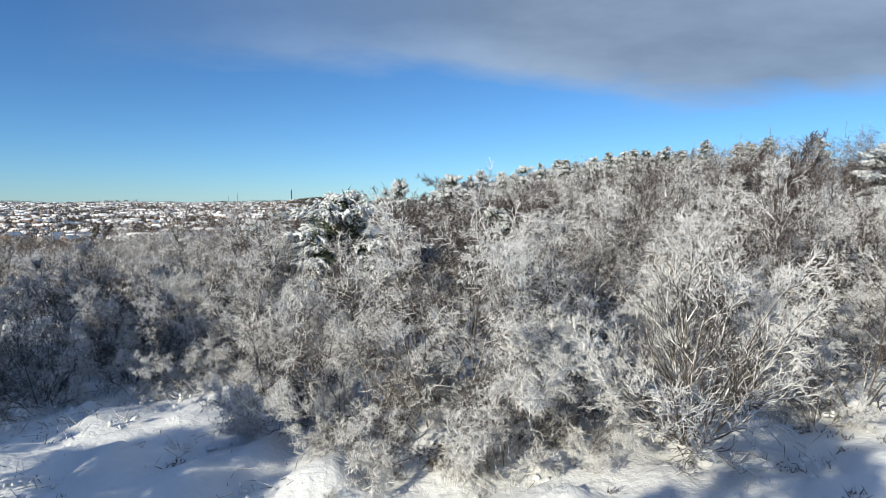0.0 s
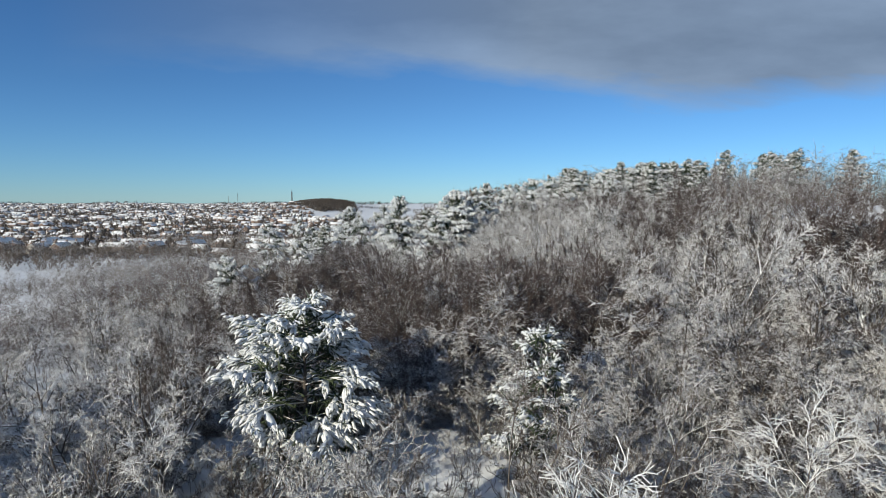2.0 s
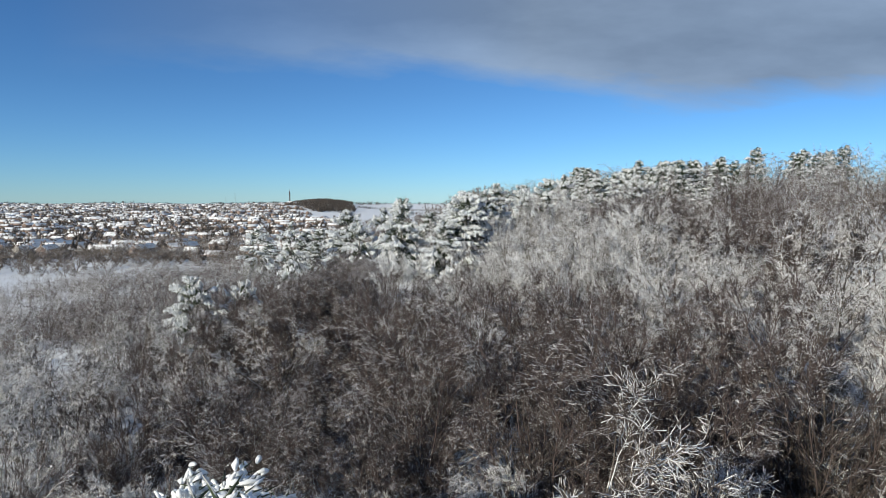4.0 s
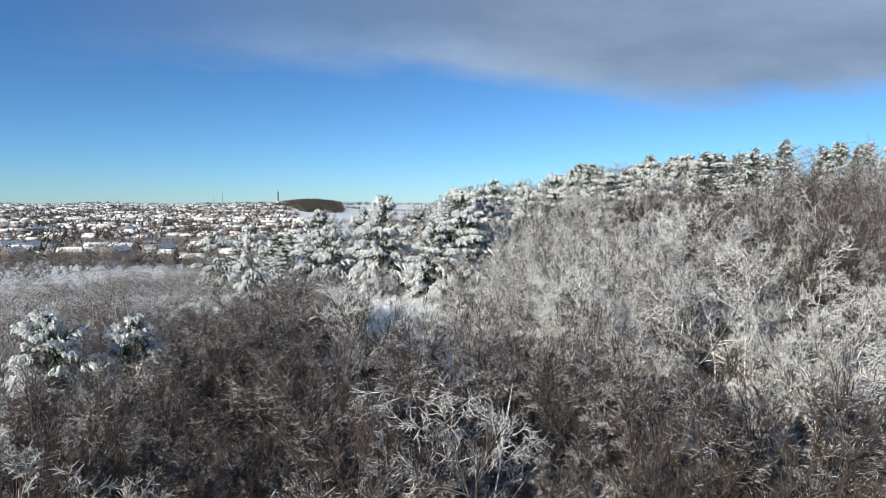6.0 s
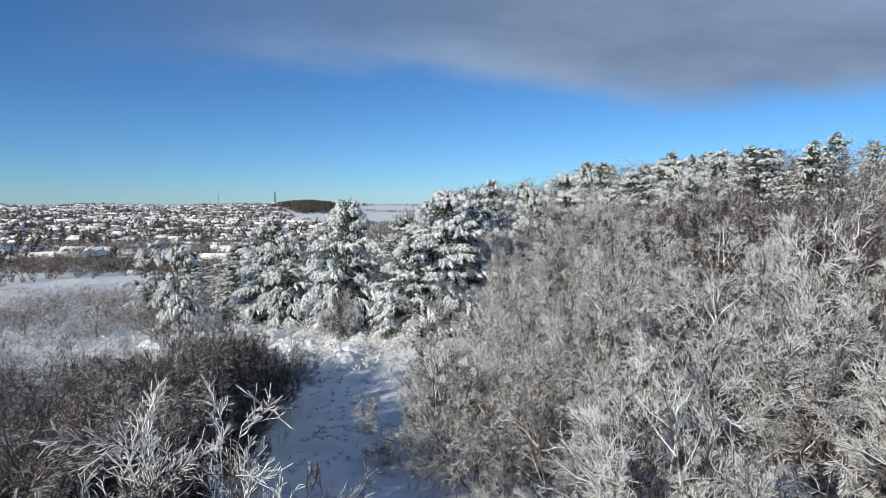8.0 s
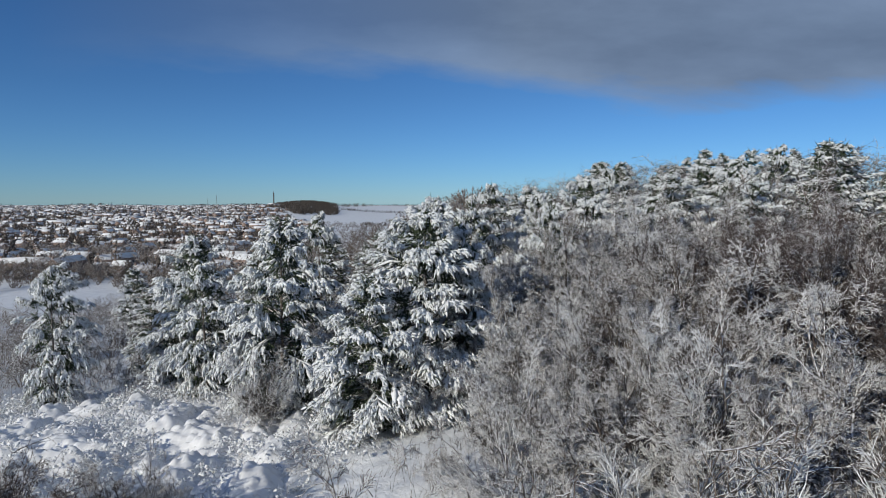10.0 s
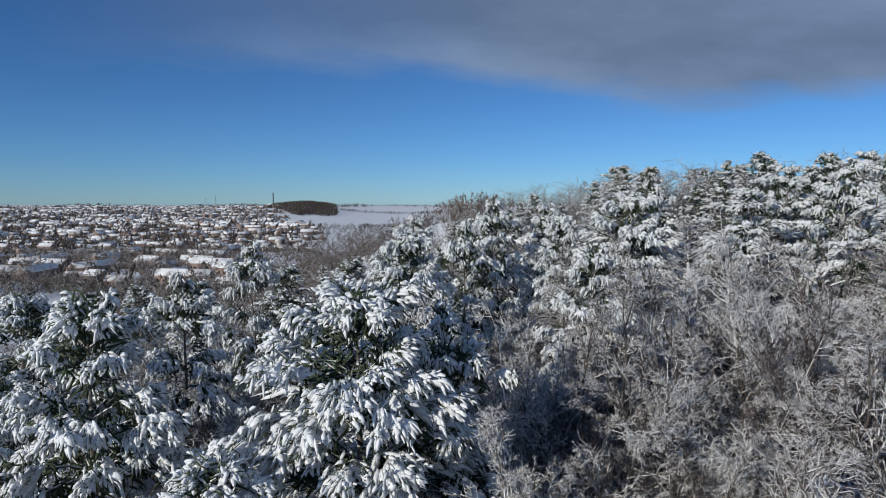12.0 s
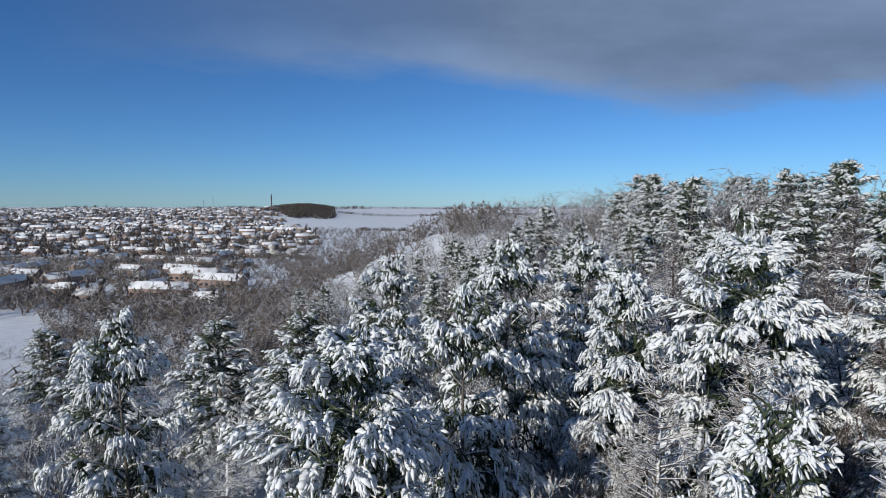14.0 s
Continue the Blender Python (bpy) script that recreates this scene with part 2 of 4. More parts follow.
def build_ground():
    gx, gy = graded(-30, 22, -4800, 4800, 0.4, 1.08), graded(-6, 122, -4800, 4800, 0.35, 1.08)
    X, Y = np.meshgrid(gx, gy)
    Z = land(X, Y)
    near = (1 - sm(np.abs(X), 30, 60)) * (1 - sm(Y, 122, 160))
    lump = np.zeros_like(X)
    for k in range(260):
        cx, cy, r, h = rng.uniform(-28, 20), rng.uniform(-4, 120) if k < 130 else rng.uniform(2, 17), rng.uniform(0.4, 1.5), rng.uniform(0.06, 0.24)
        lump += h * np.exp(-((X - cx) ** 2 + (Y - cy) ** 2) / r**2)
    for k in range(700):
        cx, cy, r, h = rng.uniform(-16, 13), rng.uniform(5, 19), rng.uniform(0.25, 0.7), rng.uniform(-0.16, 0.24)
        w = (np.abs(X - cx) < 2.5) & (np.abs(Y - cy) < 2.5)
        lump[w] += h * np.exp(-((X[w] - cx) ** 2 + (Y[w] - cy) ** 2) / r**2)
    rough = rng.normal(0, 0.05, X.shape)
    Z = Z + near * (lump + rough)
    nx, ny = len(gx), len(gy)
    i = (np.arange(ny - 1)[:, None] * nx + np.arange(nx - 1)[None]).ravel()
    tri = np.concatenate([np.stack([i, i + 1, i + nx + 1], 1), np.stack([i, i + nx + 1, i + nx], 1)])
    ob = new("ground", mesh_of("ground", np.stack([X, Y, Z], -1).reshape(-1, 3), tri, SNOW_GROUND, True))
    tagged(ob, "snow-covered rolling ground with small humps", "ground", kind="structure")


build_ground()

# ---- bare trees ----


def turned(d, spread, n):
    """n directions round each row of d, turned away by about spread."""
    d = np.repeat(d, n, 0)
    e = d + rng.normal(0, spread, d.shape)
    return e / np.linalg.norm(e, axis=1, keepdims=True)


def grow(p0, d, length, segs, bend, lift):
    """Crooked polylines: rows of points, n x (segs + 1) x 3, and the last directions."""
    pts, cur = [p0], p0
    dirs = []
    for k in range(segs):
        d = d + rng.normal(0, bend, d.shape) + np.array([0, 0, lift])
        d /= np.linalg.norm(d, axis=1, keepdims=True)
        cur = cur + d * (length / segs)[:, None]
        pts.append(cur)
        dirs.append(d)
    return np.stack(pts, 1), np.stack(dirs, 1)


def along(P, D, lo, hi, n):
    """n points on each polyline with the direction there and the share of its length."""
    k, segs = len(P), P.shape[1] - 1
    s = rng.uniform(lo, hi, (k, n))
    f = np.clip(s * segs, 0, segs - 1e-6)
    i = f.astype(int)
    r = np.arange(k)[:, None]
    p = P[r, i] + (P[r, i + 1] - P[r, i]) * (f - i)[..., None]
    return p.reshape(-1, 3), D[r, i].reshape(-1, 3), s.ravel()


def fork(d, out, lo, hi):
    """A direction for each row of d, turned away from it by lo to hi radians, more often towards out than not."""
    w = rng.normal(0, 1, d.shape) + out
    w -= (w * d).sum(1, keepdims=True) * d
    w /= np.maximum(np.linalg.norm(w, axis=1, keepdims=True), 1e-6)
    a = rng.uniform(lo, hi, (len(d), 1))
    return d * np.cos(a) + w * np.sin(a)


def bare_tree(height, width, stems, n2, n3, n4, thick, twig, spread=1.15, open_=0.8, droop=0.0, single=False):
    """Wood, outer twigs and inner twigs of one leafless tree with a domed crown at the origin: three pairs of verts and tris."""
    a = np.arange(stems) * 2.4 + rng.uniform(-0.4, 0.4, stems)
    tilt = spread * np.sqrt((np.arange(stems) + 0.4) / stems) * rng.uniform(0.85, 1.1, stems)
    d = np.stack([np.cos(a) * np.sin(tilt), np.sin(a) * np.sin(tilt), np.cos(tilt)], 1)
    fork_z = height * 0.2 if single else -0.12
    base = np.stack([np.cos(a) * 0.12, np.sin(a) * 0.12, fork_z + 0 * a], 1) * ([0.3, 0.3, 1] if single else [1, 1, 1])
    wood = [tubes([[0, 0, -0.3]], [[0, 0, fork_z + 0.05]], thick * 2.0, thick * 1.5, 7)] if single else []
    ln = 0.9 / np.sqrt((np.sin(tilt) / (width / 2)) ** 2 + (np.cos(tilt) / (height - fork_z)) ** 2) * rng.uniform(0.78, 1.06, stems)
    P, D = grow(base, d, ln, 7, 0.1, 0.035)
    for k in range(7):
        wood.append(tubes(P[:, k], P[:, k + 1], thick * (1 - k / 8.5), thick * (1 - (k + 1) / 8.5), 5))
    p, dd, s = along(P, D, 0.16, 1.0, n2)
    out = p * [1, 1, 0.25]
    out = out / np.maximum(np.linalg.norm(out, axis=1, keepdims=True), 0.3) + [0, 0, 0.35]
    l2 = 0.44 * np.repeat(ln, n2) * (1.08 - 0.72 * s) * rng.uniform(0.7, 1.25, len(p))
    P2, D2 = grow(p, fork(dd, out, 0.45 * open_, 1.15 * open_), l2, 4, 0.2, 0.02 - droop * 0.5)
    r2 = thick * 0.4 * np.clip(l2 / l2.mean(), 0.6, 1.3)
    for k in range(4):
        wood.append(tubes(P2[:, k], P2[:, k + 1], r2 * (1 - k / 5), r2 * (1 - (k + 1) / 5), 4))
    p, dd, s = along(P2, D2, 0.12, 1.0, n3)
    l3 = np.maximum(0.42 * np.repeat(l2, n3) * (1.15 - 0.6 * s) * rng.uniform(0.7, 1.25, len(p)), 0.16)
    P3, D3 = grow(p, fork(dd, np.array([0, 0, 0.25 - 2 * droop]), 0.4 * open_, 1.1 * open_), l3, 3, 0.3, -droop)
    reach = np.quantile(np.hypot(P3[:, 1, 0], P3[:, 1, 1]), 0.92)

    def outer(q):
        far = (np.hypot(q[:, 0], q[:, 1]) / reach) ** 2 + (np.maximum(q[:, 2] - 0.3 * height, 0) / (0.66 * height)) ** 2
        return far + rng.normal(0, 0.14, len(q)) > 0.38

    # inside: twigs given the darker brown that stands in for crown shade
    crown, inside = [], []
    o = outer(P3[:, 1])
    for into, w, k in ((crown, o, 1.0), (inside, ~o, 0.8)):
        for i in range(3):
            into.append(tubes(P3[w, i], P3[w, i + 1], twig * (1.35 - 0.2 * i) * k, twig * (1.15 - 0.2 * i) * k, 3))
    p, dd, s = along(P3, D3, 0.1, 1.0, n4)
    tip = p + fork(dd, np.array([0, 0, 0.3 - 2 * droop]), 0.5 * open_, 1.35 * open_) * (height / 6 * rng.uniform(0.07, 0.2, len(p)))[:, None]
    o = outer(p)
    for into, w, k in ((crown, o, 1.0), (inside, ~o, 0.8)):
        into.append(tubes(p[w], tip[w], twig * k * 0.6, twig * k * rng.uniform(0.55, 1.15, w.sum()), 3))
    wood, crown, inside = joined(wood), joined(crown), joined(inside)
    k = height / max(np.quantile(crown[0][:, 2], 0.9995), 0.98 * wood[0][:, 2].max())
    k = np.array([min(k, 1.2), min(k, 1.2), k])
    return (wood[0] * k, wood[1]), (crown[0] * k, crown[1]), (inside[0] * k, inside[1])


def low_tree(height, stems, n2, n3, n4, lean, thick, twig, droop=0.0):
    """The same with few faces, for trees that stay far off."""
    a = np.arange(stems) * 2 * np.pi / stems + rng.uniform(-0.6, 0.6, stems)
    tilt = rng.uniform(0.1, 1.0, stems) * lean
    d = np.stack([np.cos(a) * np.sin(tilt), np.sin(a) * np.sin(tilt), np.cos(tilt)], 1)
    P, D = grow(np.zeros((stems, 3)) - [0, 0, 0.2], d, height * rng.uniform(0.55, 0.8, stems), 3, 0.16, 0.02)
    wood = [tubes(P[:, 0], P[:, 1], thick, thick * 0.7, 4), tubes(P[:, 1], P[:, 2], thick * 0.7, thick * 0.4, 3), spikes(P[:, 2], P[:, 3], thick * 0.4)]
    crown = []
    for n, lo, spread, la, lb, tk in ((n2, 0.15, 0.5, 0.16, 0.3, 1.7), (n3, 0.1, 0.6, 0.1, 0.2, 1.3), (n4, 0.1, 0.6, 0.05, 0.11, 1.0)):
        p, dd, s = along(P, D, lo, 1.0, n)
        out = p / height * np.array([0.5, 0.5, 0.15])
        e = turned(dd * 0.6 + out, spread + 0.15, 1) + np.array([0, 0, -droop])
        ln = height * rng.uniform(la, lb, len(p))
        crown.append(spikes(p, p + e * ln[:, None], twig * tk))
        P = np.stack([p, p + e * ln[:, None]], 1)
        D = e[:, None]
    wood, crown = joined(wood), joined(crown)
    k = height / max(np.quantile(crown[0][:, 2], 0.999), 0.98 * wood[0][:, 2].max())
    k = np.array([min(k, 1.25), min(k, 1.25), k])
    return (wood[0] * k, wood[1]), (crown[0] * k, crown[1])


made = {}


def kept_mesh(name, arrays, mat):
    """One mesh for each shape and material, shared by all who ask for it."""
    key = (id(arrays), mat.name)
    if key not in made:
        made[key] = mesh_of(name, *arrays, mat)
    return made[key]


def tree_thing(name, arrays, label, twig_mat=None):
    base = new(name)
    tagged(base, label, "shrub" if "shrub" in name else "tree")
    part("trunk", kept_mesh("trunk", arrays[0], BROWNTWIG if twig_mat == BROWNTWIG else SNOWBARK if name == "snowy_tree" else BARK), base, "bare brown stems" if twig_mat == BROWNTWIG else "forked stems and limbs with snow on top")
    tagged(part("crown", kept_mesh("crown", arrays[1], twig_mat or TWIG), base, "outer twigs with little snow" if twig_mat == BROWNTWIG else "outer twigs crusted with snow"), kind="stuff")
    tagged(part("inner_crown", kept_mesh("inner_crown", arrays[2], INNER_SHADED), base, "sheltered brown twigs with little snow, darkened for crown shade"), kind="stuff")
    return base


SHRUB, SPREAD, WEEP, TREE = ("leafless many-stemmed shrub with snow-crusted twigs", "leafless spreading shrub white with frost",
                             "leafless shrub with drooping snowy twigs", "leafless broadleaf tree with snow along its limbs")
WOODY = [bare_tree(6.0, 6.4, 9, 13, 10, 7, 0.034, 0.0085), bare_tree(5.6, 7.0, 10, 12, 10, 7, 0.034, 0.0085, 1.25, 0.95, 0.04),
         bare_tree(6.2, 6.0, 9, 13, 10, 7, 0.032, 0.0082, 1.1, 0.85, 0.1), bare_tree(7.5, 7.4, 8, 14, 10, 7, 0.06, 0.009, 1.15, 0.9, 0.0, True)]
NEAR = [tree_thing("bare_shrub", WOODY[0], SHRUB), tree_thing("bare_shrub", WOODY[1], SPREAD), tree_thing("bare_shrub", WOODY[2], WEEP), tree_thing("bare_tree", WOODY[3], TREE)]
BUSHY = [bare_tree(6.0, 6.4, 12, 14, 10, 8, 0.028, 0.0066, 1.3, 0.95, 0.03), bare_tree(6.0, 6.8, 12, 14, 10, 8, 0.026, 0.0066, 1.3, 0.95, 0.12)]
HERO = [tree_thing("bare_shrub", BUSHY[0], SPREAD, WHITETWIG), tree_thing("bare_shrub", BUSHY[1], WEEP, WHITETWIG)]
FAN = bare_tree(5.0, 5.6, 17, 13, 9, 6, 0.035, 0.0075, 1.0, 0.7)
FANNED = tree_thing("fan_tree", FAN, "leafless low-forking tree with fanned snowy limbs", WHITETWIG)
UPRIGHT = tree_thing("fan_tree", bare_tree(8.2, 6.4, 18, 14, 9, 6, 0.036, 0.0085, 0.85, 0.65), "tall many-stemmed fanned shrub white with snow", WHITETWIG)
TALL = [bare_tree(8.5, 8.2, 9, 15, 10, 7, 0.065, 0.0095, 1.2, 0.85, 0.0, True), bare_tree(9.0, 8.0, 13, 13, 9, 6, 0.045, 0.0095, 0.95, 0.75)]
WHITE = [tree_thing("snowy_tree", TALL[0], "leafless tree thickly crusted with snow", WHITETWIG), tree_thing("snowy_tree", TALL[1], "spreading leafless tree white with snow", WHITETWIG)]
LOW = [tree_thing("low_shrub", WOODY[k], "low leafless shrub crusted with snow") for k in range(3)]
BROWN = "leafless brown shrub with little snow on its twigs"
ALDER = [bare_tree(6.1, 4.4, 12, 11, 9, 7, 0.026, 0.0068, 0.7, 0.6), bare_tree(6.1, 5.2, 13, 11, 9, 7, 0.024, 0.0068, 0.85, 0.7)]
NEAR_BROWN = [tree_thing("brown_shrub", a, BROWN, BROWNTWIG) for a in ALDER]
THIN = [bare_tree(6.0, 6.2, 7, 11, 8, 5, 0.05, 0.0115), bare_tree(5.8, 6.6, 8, 11, 8, 5, 0.05, 0.0115, 1.2, 0.95, 0.05), bare_tree(7.8, 7.0, 7, 12, 9, 5, 0.07, 0.012, 1.1, 0.85, 0.0, True)]
MID = [tree_thing("bare_shrub", THIN[0], SHRUB), tree_thing("bare_shrub", THIN[1], SPREAD), tree_thing("bare_tree", THIN[2], TREE)]
MID_BROWN = NEAR_BROWN
BIRCH = [bare_tree(8.5, 5.0, 13, 16, 10, 6, 0.05, 0.015, 0.7, 0.65)]
BIRCHES = [tree_thing("brown_tree", BIRCH[0], "tall leafless brown birch with hardly any snow", BROWNTWIG)]
FINE = [low_tree(7.0, 5, 5, 3, 2, 1.0, 0.03, 0.015), low_tree(7.0, 5, 5, 3, 2, 1.1, 0.03, 0.015, 0.04)]
FAR = [low_tree(7.0, 4, 5, 4, 3, 0.85, 0.05, 0.016), low_tree(7.0, 4, 5, 4, 3, 0.75, 0.05, 0.016), low_tree(7.0, 5, 4, 4, 3, 1.0, 0.06, 0.016, 0.05)]
SPARE = [low_tree(7.0, 2, 3, 2, 1, 0.75, 0.15, 0.27), low_tree(7.0, 2, 3, 2, 1, 0.7, 0.15, 0.27)]
SCRUB = [low_tree(7.0, 3, 4, 2, 2, 0.8, 0.1, 0.075), low_tree(7.0, 3, 4, 2, 2, 0.85, 0.1, 0.075)]

# ---- pines ----


def spindle(rings, sides):
    """A blunt spindle along +x from 0 to 1, radius 1 across: template verts and tris."""
    v = []
    for u, r in rings:
        for k in range(sides):
            a = 2 * math.pi * k / sides
            v.append((u, r * math.cos(a), r * math.sin(a)))
    n = len(rings)
    v += [(-0.04, 0, 0), (1.04, 0, 0)]
    t = []
    for i in range(n - 1):
        for k in range(sides):
            q = (k + 1) % sides
            a, b, c, d = i * sides + k, i * sides + q, (i + 1) * sides + q, (i + 1) * sides + k
            t += [(a, b, c), (a, c, d)]
    for k in range(sides):
        q = (k + 1) % sides
        t += [(q, k, n * sides), ((n - 1) * sides + k, (n - 1) * sides + q, n * sides + 1)]
    return np.array(v, float), np.array(t)


def lumps(p, d, length, r, template, rise, flat, jitter):
    """One spindle for each row, from p along d; rise lifts it, flat squashes its height."""
    tv, tt = template
    n = len(p)
    d, s, u = basis(d)
    q = tv[None] * (1 + rng.normal(0, jitter, (n, len(tv), 1)))
    q = np.where(np.arange(3)[None, None] == 0, tv[None] + rng.normal(0, jitter * 0.3, (n, len(tv), 3)), q)
    bow = -0.22 * q[..., 0:1] ** 2 * length[:, None, None]
    v = (p[:, None] + d[:, None] * q[..., 0:1] * length[:, None, None] + s[:, None] * q[..., 1:2] * r[:, None, None]
         + u[:, None] * q[..., 2:3] * (r * flat)[:, None, None] + np.array([0, 0, 1.0]) * ((r * rise)[:, None, None] + bow))
    t = tt[None] + (np.arange(n) * len(tv))[:, None, None]
    return v.reshape(-1, 3), t.reshape(-1, 3)


PAW = spindle([(0.06, 0.5), (0.45, 1.0), (0.86, 0.75)], 5)
FINGER = spindle([(0.05, 0.55), (0.5, 1.0), (0.9, 0.62)], 4)
PAW_LOW = spindle([(0.1, 0.7), (0.75, 0.95)], 4)


def pine(height, width, whorls, limbs, sprays, fingers=4, snowy=0.95, fine=1.0, spire=0.0, droop=1.0):
    """Trunk, needle sprays and snow of one pine at the origin: three pairs of verts and tris."""
    wood = [tubes([[0, 0, -0.4]], [[0, 0, height * 0.5]], height * 0.017, height * 0.012, 8), tubes([[0, 0, height * 0.5]], [[0, 0, height * 0.96]], height * 0.012, 0.02, 6)]
    B0, B1, BL = [], [], []
    lop = rng.uniform(0.75, 1.2, 8)
    for w in range(whorls):
        u = 0.08 + 0.88 * (w + rng.uniform(-0.45, 0.45)) / (whorls - 1)
        u = min(max(u, 0.06), 0.97)
        reach = width / 2 * ((1 - u**2.2) ** 0.7 * (1 - spire) + spire * (1 - u)) * (0.8 + 0.2 * min(1, u / 0.25)) + 0.22
        n = max(4, int(limbs * (1 - 0.5 * u)))
        a = rng.uniform(0, 6.28) + np.arange(n) * 2 * np.pi / n + rng.normal(0, 0.25, n)
        ln = reach * rng.uniform(0.7, 1.2, n) * lop[(a / 0.786).astype(int) % 8]
        d = np.stack([np.cos(a), np.sin(a), np.full(n, 0.32 + 0.7 * u**2)], 1)
        p0 = np.stack([0 * a, 0 * a, height * u + rng.normal(0, 0.15, n)], 1)
        P, D = grow(p0, d / np.linalg.norm(d, axis=1, keepdims=True), ln, 5, 0.06, -0.17 * droop * (1 - 0.55 * u))
        for k in range(5):
            wood.append(tubes(P[:, k], P[:, k + 1], 0.05 * (1 - k / 6), 0.05 * (1 - (k + 1) / 6), 3))
        m = max(2, int(sprays * (0.35 + 0.65 * reach / (width / 2))))
        p, dd, s = along(P, D, 0.38, 1.0, m)
        side = np.cross(dd, [0, 0, 1.0]) * np.tile(np.where(np.arange(m) % 2, 1, -1), n)[:, None]
        e = dd * 0.75 + side * rng.uniform(0.35, 0.95, (len(p), 1)) + [0, 0, -0.18 * droop]
        e /= np.linalg.norm(e, axis=1, keepdims=True)
        bl = np.repeat(ln, m) * 0.42 * (1.2 - 0.85 * s) * rng.uniform(0.7, 1.2, len(p)) + 0.12
        B0 += [p, P[:, -2]]
        B1 += [e, D[:, -1]]
        BL += [bl, ln / 5]
    p, d, bl = np.concatenate(B0), np.concatenate(B1), np.concatenate(BL)
    p, d, bl = np.concatenate([p, [[0, 0, height * 0.9]]]), np.concatenate([d, [[0.05, 0, 1.0]]]), np.append(bl, height * 0.08)
    wood.append(spikes(p, p + d * bl[:, None], 0.02))
    # shoots stand along each spray and bend over under their load
    sh = 3
    q = np.repeat(p, sh, 0) + np.repeat(d * bl[:, None], sh, 0) * np.tile([0.35, 0.7, 1.0], len(p))[:, None] + rng.normal(0, 0.05, (len(p) * sh, 3))
    e = turned(d, 0.3, sh)
    lit = np.clip(q[:, 2] / height, 0, 1)
    nn = 5
    qn = np.repeat(q, nn, 0) + rng.normal(0, 0.07, (len(q) * nn, 3))
    en = turned(e, 0.6, nn)
    en[:, 2] -= 0.35
    leaf = [spikes(qn, qn + en * rng.uniform(0.18, 0.42, (len(qn), 1)) * fine, 0.022 * fine)]
    inner = p * [0.65, 0.65, 1.0] - [0, 0, 0.2]
    inner = np.repeat(inner, 3, 0) + rng.normal(0, 0.2, (len(p) * 3, 3))
    leaf.append(spikes(inner, inner + turned(d, 0.8, 3) * rng.uniform(0.4, 0.8, (len(inner), 1)) * fine, 0.06 * fine))
    # snow: long fingers that hang in fans from the shoots, and a ridge along each spray
    on = rng.uniform(0, 1, len(q)) < snowy
    qs, es, up = q[on], e[on], lit[on]
    f = turned(es * [1, 1, 0.6], 0.3, fingers)
    f[:, 2] += (0.5 * np.repeat(up, fingers) ** 3 - rng.uniform(0.15, 1.15, len(f))) * droop
    qf = np.repeat(qs, fingers, 0) + rng.normal(0, 0.085, (len(f), 3)) * fine
    snow = [lumps(qf, f, rng.uniform(0.17, 0.36, len(qf)) * fine, rng.uniform(0.04, 0.078, len(qf)) * fine, FINGER, 0.25, 0.85, 0.25)]
    heap = rng.uniform(0, 1, len(qs)) < 0.6
    snow.append(lumps(qs[heap] - es[heap] * 0.16, es[heap] * [1, 1, 0.4], rng.uniform(0.26, 0.46, heap.sum()) * fine, rng.uniform(0.08, 0.15, heap.sum()) * fine, PAW, 0.3, 0.6, 0.3))
    on = rng.uniform(0, 1, len(p)) < snowy
    snow.append(lumps(p[on] + [0, 0, 0.03], d[on], bl[on] * 0.95, rng.uniform(0.1, 0.2, on.sum()) * fine, PAW, 0.25, 0.5, 0.3))
    return joined(wood), joined(leaf), joined(snow)


def larch(height, width, whorls, limbs, n3):
    """Trunk, and thin level branches with hanging twigs, of one leafless conifer at the origin."""
    wood = [tubes([[0, 0, -0.3]], [[0, 0, height * 0.55]], height * 0.015, height * 0.009, 6), spikes([[0, 0, height * 0.55]], [[0, 0, height]], height * 0.009)]
    u = np.repeat(np.linspace(0.1, 0.97, whorls), limbs) + rng.normal(0, 0.012, whorls * limbs)
    a = rng.uniform(0, 6.28, len(u))
    ln = width / 2 * (1 - u) ** 0.8 * rng.uniform(0.6, 1.2, len(u)) + 0.15
    d = np.stack([np.cos(a), np.sin(a), 0.05 + 0.5 * u], 1)
    P, D = grow(np.stack([0 * a, 0 * a, height * u], 1), d / np.linalg.norm(d, axis=1, keepdims=True), ln, 4, 0.08, 0.0)
    for k in range(4):
        wood.append(tubes(P[:, k], P[:, k + 1], 0.034 * (1 - k / 5), 0.034 * (1 - (k + 1) / 5), 4))
    p, dd, s = along(P, D, 0.1, 1.0, n3)
    e = fork(dd, np.array([0, 0, -0.3]), 0.5, 1.0)
    tip = p + e * (np.repeat(ln, n3) * 0.22 * (1.2 - 0.7 * s) * rng.uniform(0.6, 1.3, len(p)) + 0.08)[:, None]
    o = np.repeat(np.hypot(P[:, 2, 0], P[:, 2, 1]) > 0, n3) & (s > 0.25)
    return joined(wood), tubes(p[o], tip[o], 0.014, 0.011, 3), spikes(p[~o], tip[~o], 0.012)


def pine_thing(arrays, label):
    base = new("pine_tree")
    tagged(base, label, "pine tree", "pines on the slope")
    for nm, (v, t), mat, smo, lab in zip(("trunk", "needles", "snow"), arrays, (BARK, NEEDLE, SNOW_PINE), (0, 0, 1), ("", "dark green needle sprays", "thick white snow pads on the shoots")):
        tagged(part(nm, mesh_of(nm, v, t, mat, bool(smo)), base, lab), kind="" if nm == "trunk" else "stuff")
    return base


